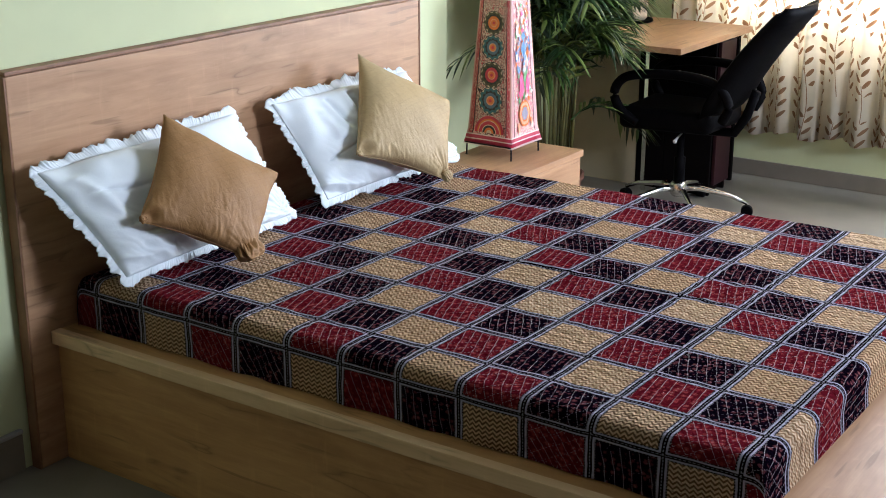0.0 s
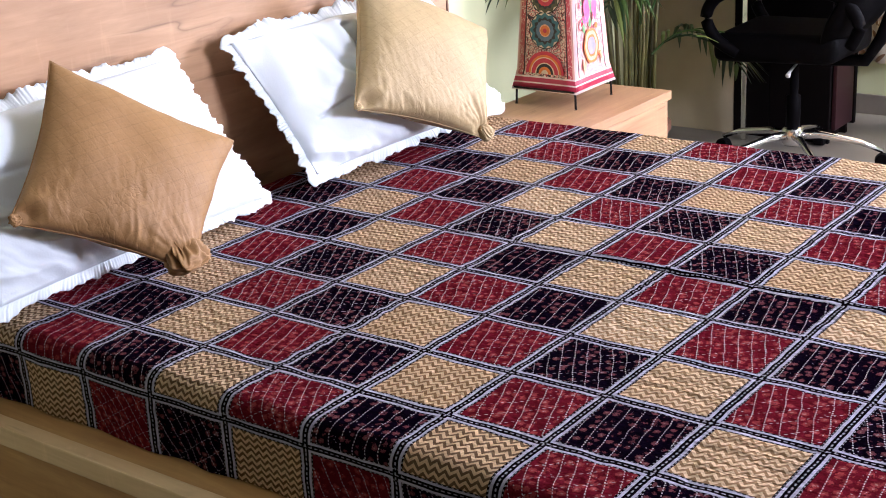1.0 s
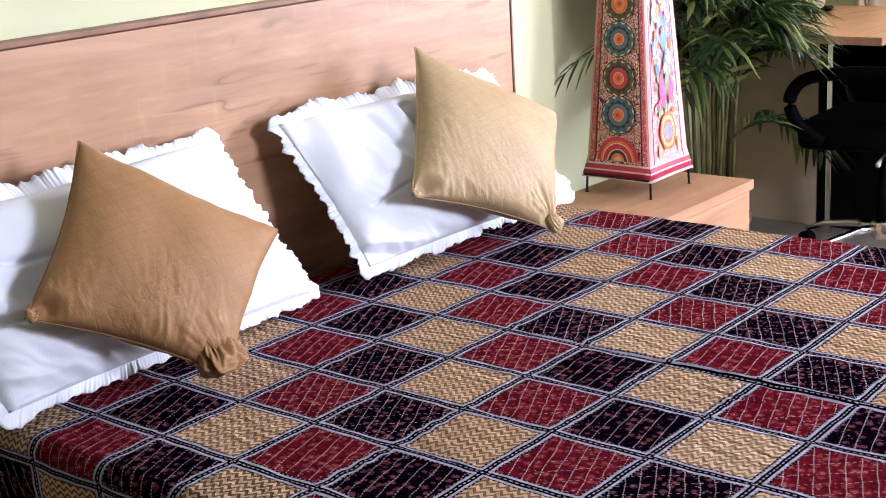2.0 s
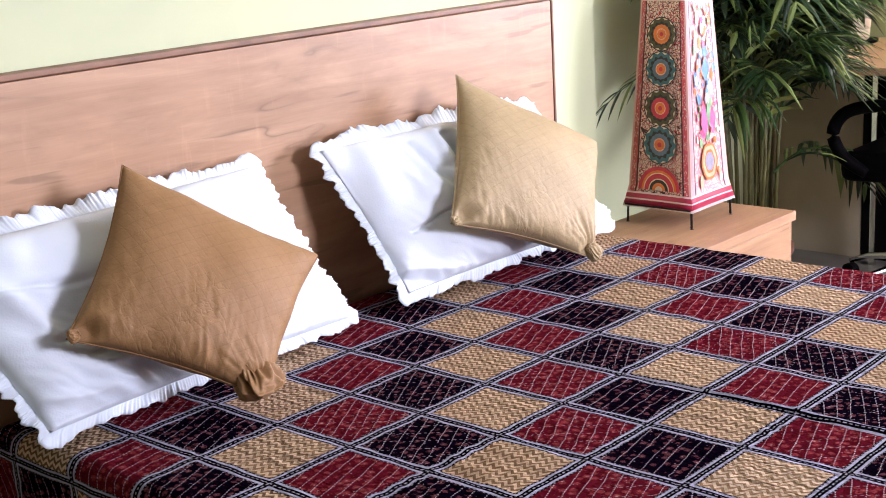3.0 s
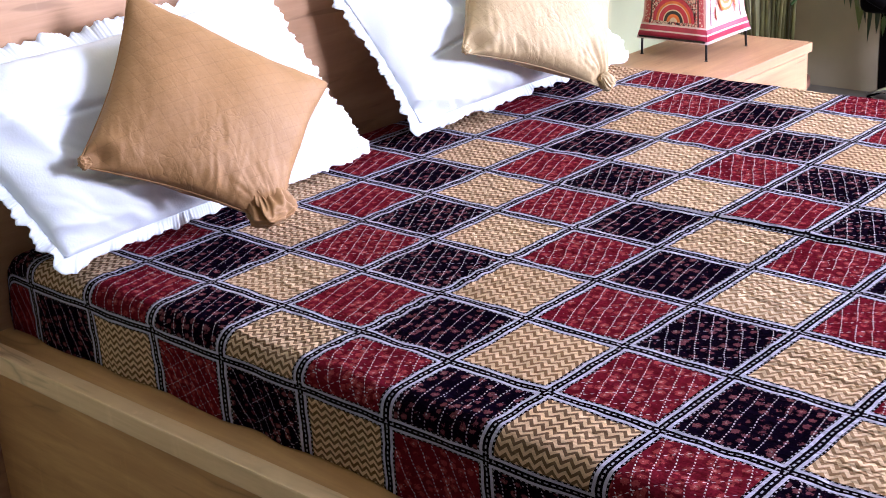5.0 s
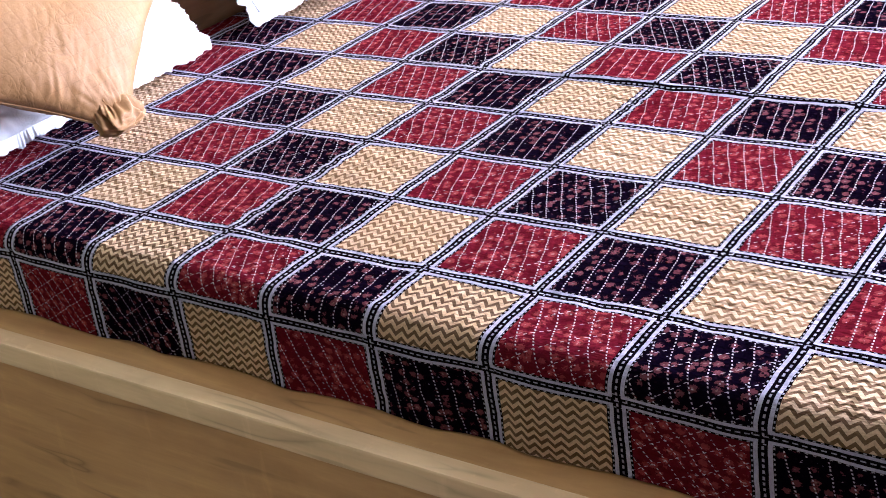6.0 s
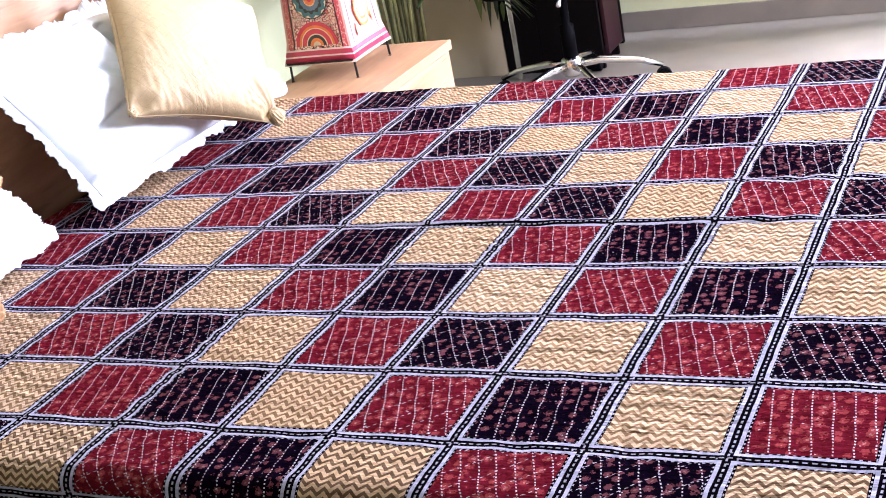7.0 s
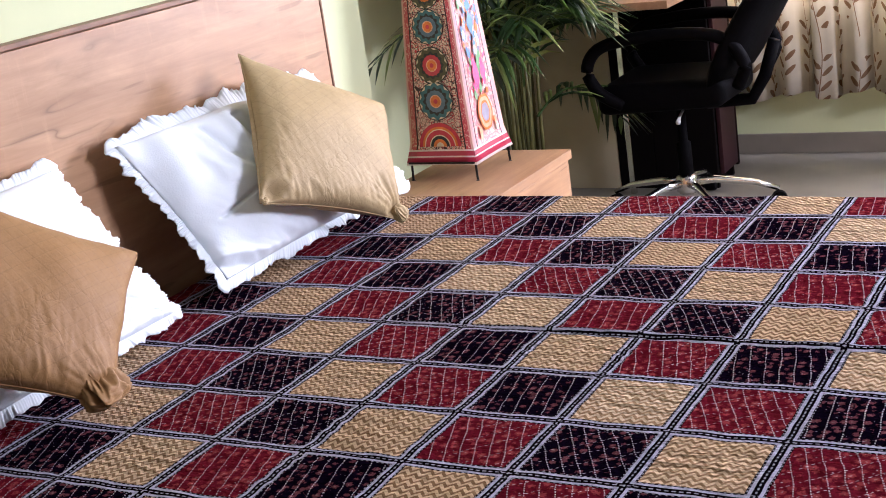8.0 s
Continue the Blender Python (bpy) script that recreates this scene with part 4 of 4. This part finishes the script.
def desk_plant():
    ob = thing("desk_plant", (3.86, 0.28, DZ), "small leafy plant in striped pale pot on tray", "potted plant")
    part("tray", lathe([(0.10, 0), (0.11, 0.004), (0.11, 0.014), (0.09, 0.012)]), M_BLACK, ob, "black tray")
    part("pot", lathe([(0.07, 0.012), (0.078, 0.02), (0.080, 0.05), (0.076, 0.053), (0.080, 0.056), (0.083, 0.09), (0.079, 0.093), (0.084, 0.096), (0.086, 0.13), (0.08, 0.135), (0.075, 0.12)]),
         simple("ribbed_pot", (0.62, 0.52, 0.38), 0.6, vary=0.2, scale=14), ob, "ribbed cream pot", True)
    rng = random.Random(4)
    for k in range(16):
        a, ln = rng.uniform(0, 6.28), rng.uniform(0.14, 0.26)
        d = Vector((math.cos(a), math.sin(a), 0))
        bm = bmesh.new()
        strip = []
        for q, wq in ((0, 0.3), (0.25, 0.9), (0.6, 1.0), (1.0, 0.05)):
            c = Vector((0, 0, 0.11)) + d * ln * q * 0.8 + Vector((0, 0, ln * (1.3 * q - 0.8 * q * q)))
            s = d.cross(Vector((0, 0, 1))) * 0.016 * wq
            strip.append((bm.verts.new(c - s), bm.verts.new(c + Vector((0, 0, 0.004))), bm.verts.new(c + s)))
        for s, e in zip(strip, strip[1:]):
            bm.faces.new((s[0], s[1], e[1], e[0]))
            bm.faces.new((s[1], s[2], e[2], e[1]))
        part("leaf", bm, M_LEAF, ob)


desk_plant()


def office_chair():
    cx, cy = 3.335, -0.267
    ob = thing("office_chair", (cx, cy, 0), "black leather office chair with chrome star base", "chair")
    for k in range(5):
        a = radians(-68 + 72 * k)
        d = Vector((math.cos(a), math.sin(a), 0))
        leg = part("base_leg", tube([d * 0.02 + Vector((0, 0, 0.125)), d * 0.10 + Vector((0, 0, 0.125)), d * 0.24 + Vector((0, 0, 0.098)), d * 0.32 + Vector((0, 0, 0.066))], [0.017, 0.014, 0.011, 0.009], 10), M_CHROME, ob, "chrome leg", True)
        wheel = bmesh.new()
        bmesh.ops.create_cone(wheel, cap_ends=True, segments=20, radius1=0.028, radius2=0.028, depth=0.04)
        bmesh.ops.bevel(wheel, geom=wheel.edges[:], offset=0.004, segments=1, affect="EDGES")
        wheel.transform(Matrix.Translation(d * 0.32 + Vector((0, 0, 0.028))) @ pose(0, 0, 0, 90, 0, math.degrees(a)))
        part("caster", wheel, M_BLACK, leg)
    part("hub", lathe([(0.03, 0.085), (0.038, 0.095), (0.038, 0.145), (0.03, 0.155)]), M_CHROME, ob, "chrome hub", True)
    part("gas_column", lathe([(0.026, 0.15), (0.026, 0.27), (0.016, 0.275), (0.016, 0.40)]), M_BLACK, ob, "", True)
    part("lever", tube([(-0.02, -0.02, 0.40), (-0.16, -0.05, 0.395), (-0.20, -0.06, 0.39)], [0.005, 0.005, 0.009], 8), simple("lever_tip", (0.7, 0.7, 0.7), 0.4), ob, "pale lever", True)
    seat = box(-0.19, 0.19, -0.22, 0.24, 0.42, 0.53, 0.045, 4)
    for v in seat.verts:
        v.co.z += 0.012 * noise.noise(v.co * 6) - 0.02 * max(0, v.co.y * 2)
    part("seat", seat, M_BLACK, ob, "padded black seat", True)
    back = bmesh.new()
    n = 14
    grid = []
    for side in (0, 1):
        for i in range(n + 1):
            for j in range(n + 1):
                a, t = 2 * i / n - 1, j / n
                w = 0.235 * (1 - 0.16 * t ** 2) * (1 - 0.20 * max(0, (0.16 - t) / 0.16))
                z = 0.50 + 0.52 * t
                y = -0.215 - 0.36 * t + 0.05 * a * a + 0.03 * math.sin(t * 3.1)
                rnd = max(0.0, 1 - max(abs(a), abs(2 * t - 1)) ** 5)
                grid.append(back.verts.new((a * w, y + (0.042 if side else -0.042) * rnd ** 0.5, z + (0.015 if side else 0) * rnd)))
    def vid(s, i, j):
        return grid[s * (n + 1) ** 2 + i * (n + 1) + j]
    for s in (0, 1):
        for i in range(n):
            for j in range(n):
                back.faces.new((vid(s, i, j), vid(s, i + 1, j), vid(s, i + 1, j + 1), vid(s, i, j + 1)))
    bmesh.ops.remove_doubles(back, verts=back.verts[:], dist=0.0008)
    bmesh.ops.recalc_face_normals(back, faces=back.faces[:])
    part("backrest", back, M_BLACK, ob, "high curved black backrest", True)
    part("back_support", tube([(0, -0.10, 0.41), (0, -0.26, 0.42), (0, -0.31, 0.50), (0, -0.35, 0.62)], 0.022, 8), M_BLACK, ob, "", True)
    for s in (-1, 1):
        part("armrest", tube(eased([(s * 0.18, 0.14, 0.45), (s * 0.205, 0.21, 0.50), (s * 0.205, 0.25, 0.58), (s * 0.205, 0.20, 0.655), (s * 0.205, 0.06, 0.685), (s * 0.205, -0.12, 0.69), (s * 0.20, -0.24, 0.665), (s * 0.19, -0.30, 0.58), (s * 0.18, -0.27, 0.50)]),
                             0.022, 10), M_BLACK, ob, "looped black armrest", True)


office_chair()


# ---------------------------------------------------------------- window and curtains
def window():
    ob = new("window_1")
    ob.location = (WIN_X + 0.1, -1.34, SILL)
    tagged(ob, "wide window behind the curtains", "window", kind="structure")
    off = Matrix.Translation((-(WIN_X + 0.1), 1.34, -SILL))
    for name, bm in (("window_frame", box(WIN_X + 0.08, WIN_X + 0.12, -2.70, 0.02, SILL, SILL + 0.05)), ("window_frame", box(WIN_X + 0.08, WIN_X + 0.12, -2.70, 0.02, HEAD - 0.05, HEAD)),
                     ("mullion", box(WIN_X + 0.08, WIN_X + 0.12, -1.36, -1.32, SILL + 0.05, HEAD - 0.05))):
        bm.transform(off)
        part(name, bm, M_CEIL, ob)


window()


def curtain(y0, y1, seed, label):
    bm = bmesh.new()
    uvl = bm.loops.layers.uv.new("cloth")
    ny, nz = int((y0 - y1) / 0.012), 26
    rows, at = [], {}
    cloth = 0.0
    for i in range(ny + 1):
        y = y0 + (y1 - y0) * i / ny
        ph = y * 46 + 2.6 * noise.noise(Vector((y * 3.3, seed, 0)))
        fold = 0.036 * math.sin(ph) + 0.016 * math.sin(ph * 2.3 + 1)
        cloth += 0.022
        hem = 0.255 + 0.012 * math.sin(ph * 0.5) + 0.010 * noise.noise(Vector((y * 6, seed, 4)))
        row = []
        for k in range(nz + 1):
            t = k / nz
            z = hem + (2.30 - hem) * t
            open_up = 1.12 - 0.5 * t
            v = bm.verts.new((WIN_X - 0.085 + fold * open_up + 0.008 * noise.noise(Vector((y * 4, z * 2, seed))), y + 0.012 * math.cos(ph) * open_up, z))
            at[v] = (cloth, z)
            row.append(v)
        rows.append(row)
    for a, b in zip(rows, rows[1:]):
        for k in range(nz):
            f = bm.faces.new((a[k], a[k + 1], b[k + 1], b[k]))
            for lp in f.loops:
                lp[uvl].uv = at[lp.vert]
    ob = solid("curtain", bm, M_CURTAIN, label, "curtain", kind="thing", smooth=True)
    ob.modifiers.new("cloth", "SOLIDIFY").thickness = 0.0015


curtain(0.20, -1.62, 2.0, "cream curtain with printed brown leaves over the window")
rod = tube([(WIN_X - 0.085, 0.3, 2.32), (WIN_X - 0.085, -3.05, 2.32)], 0.012, 10)
solid("curtain_rod", rod, M_METAL, "dark metal curtain rod above the window", "curtain rod", kind="thing", smooth=True)
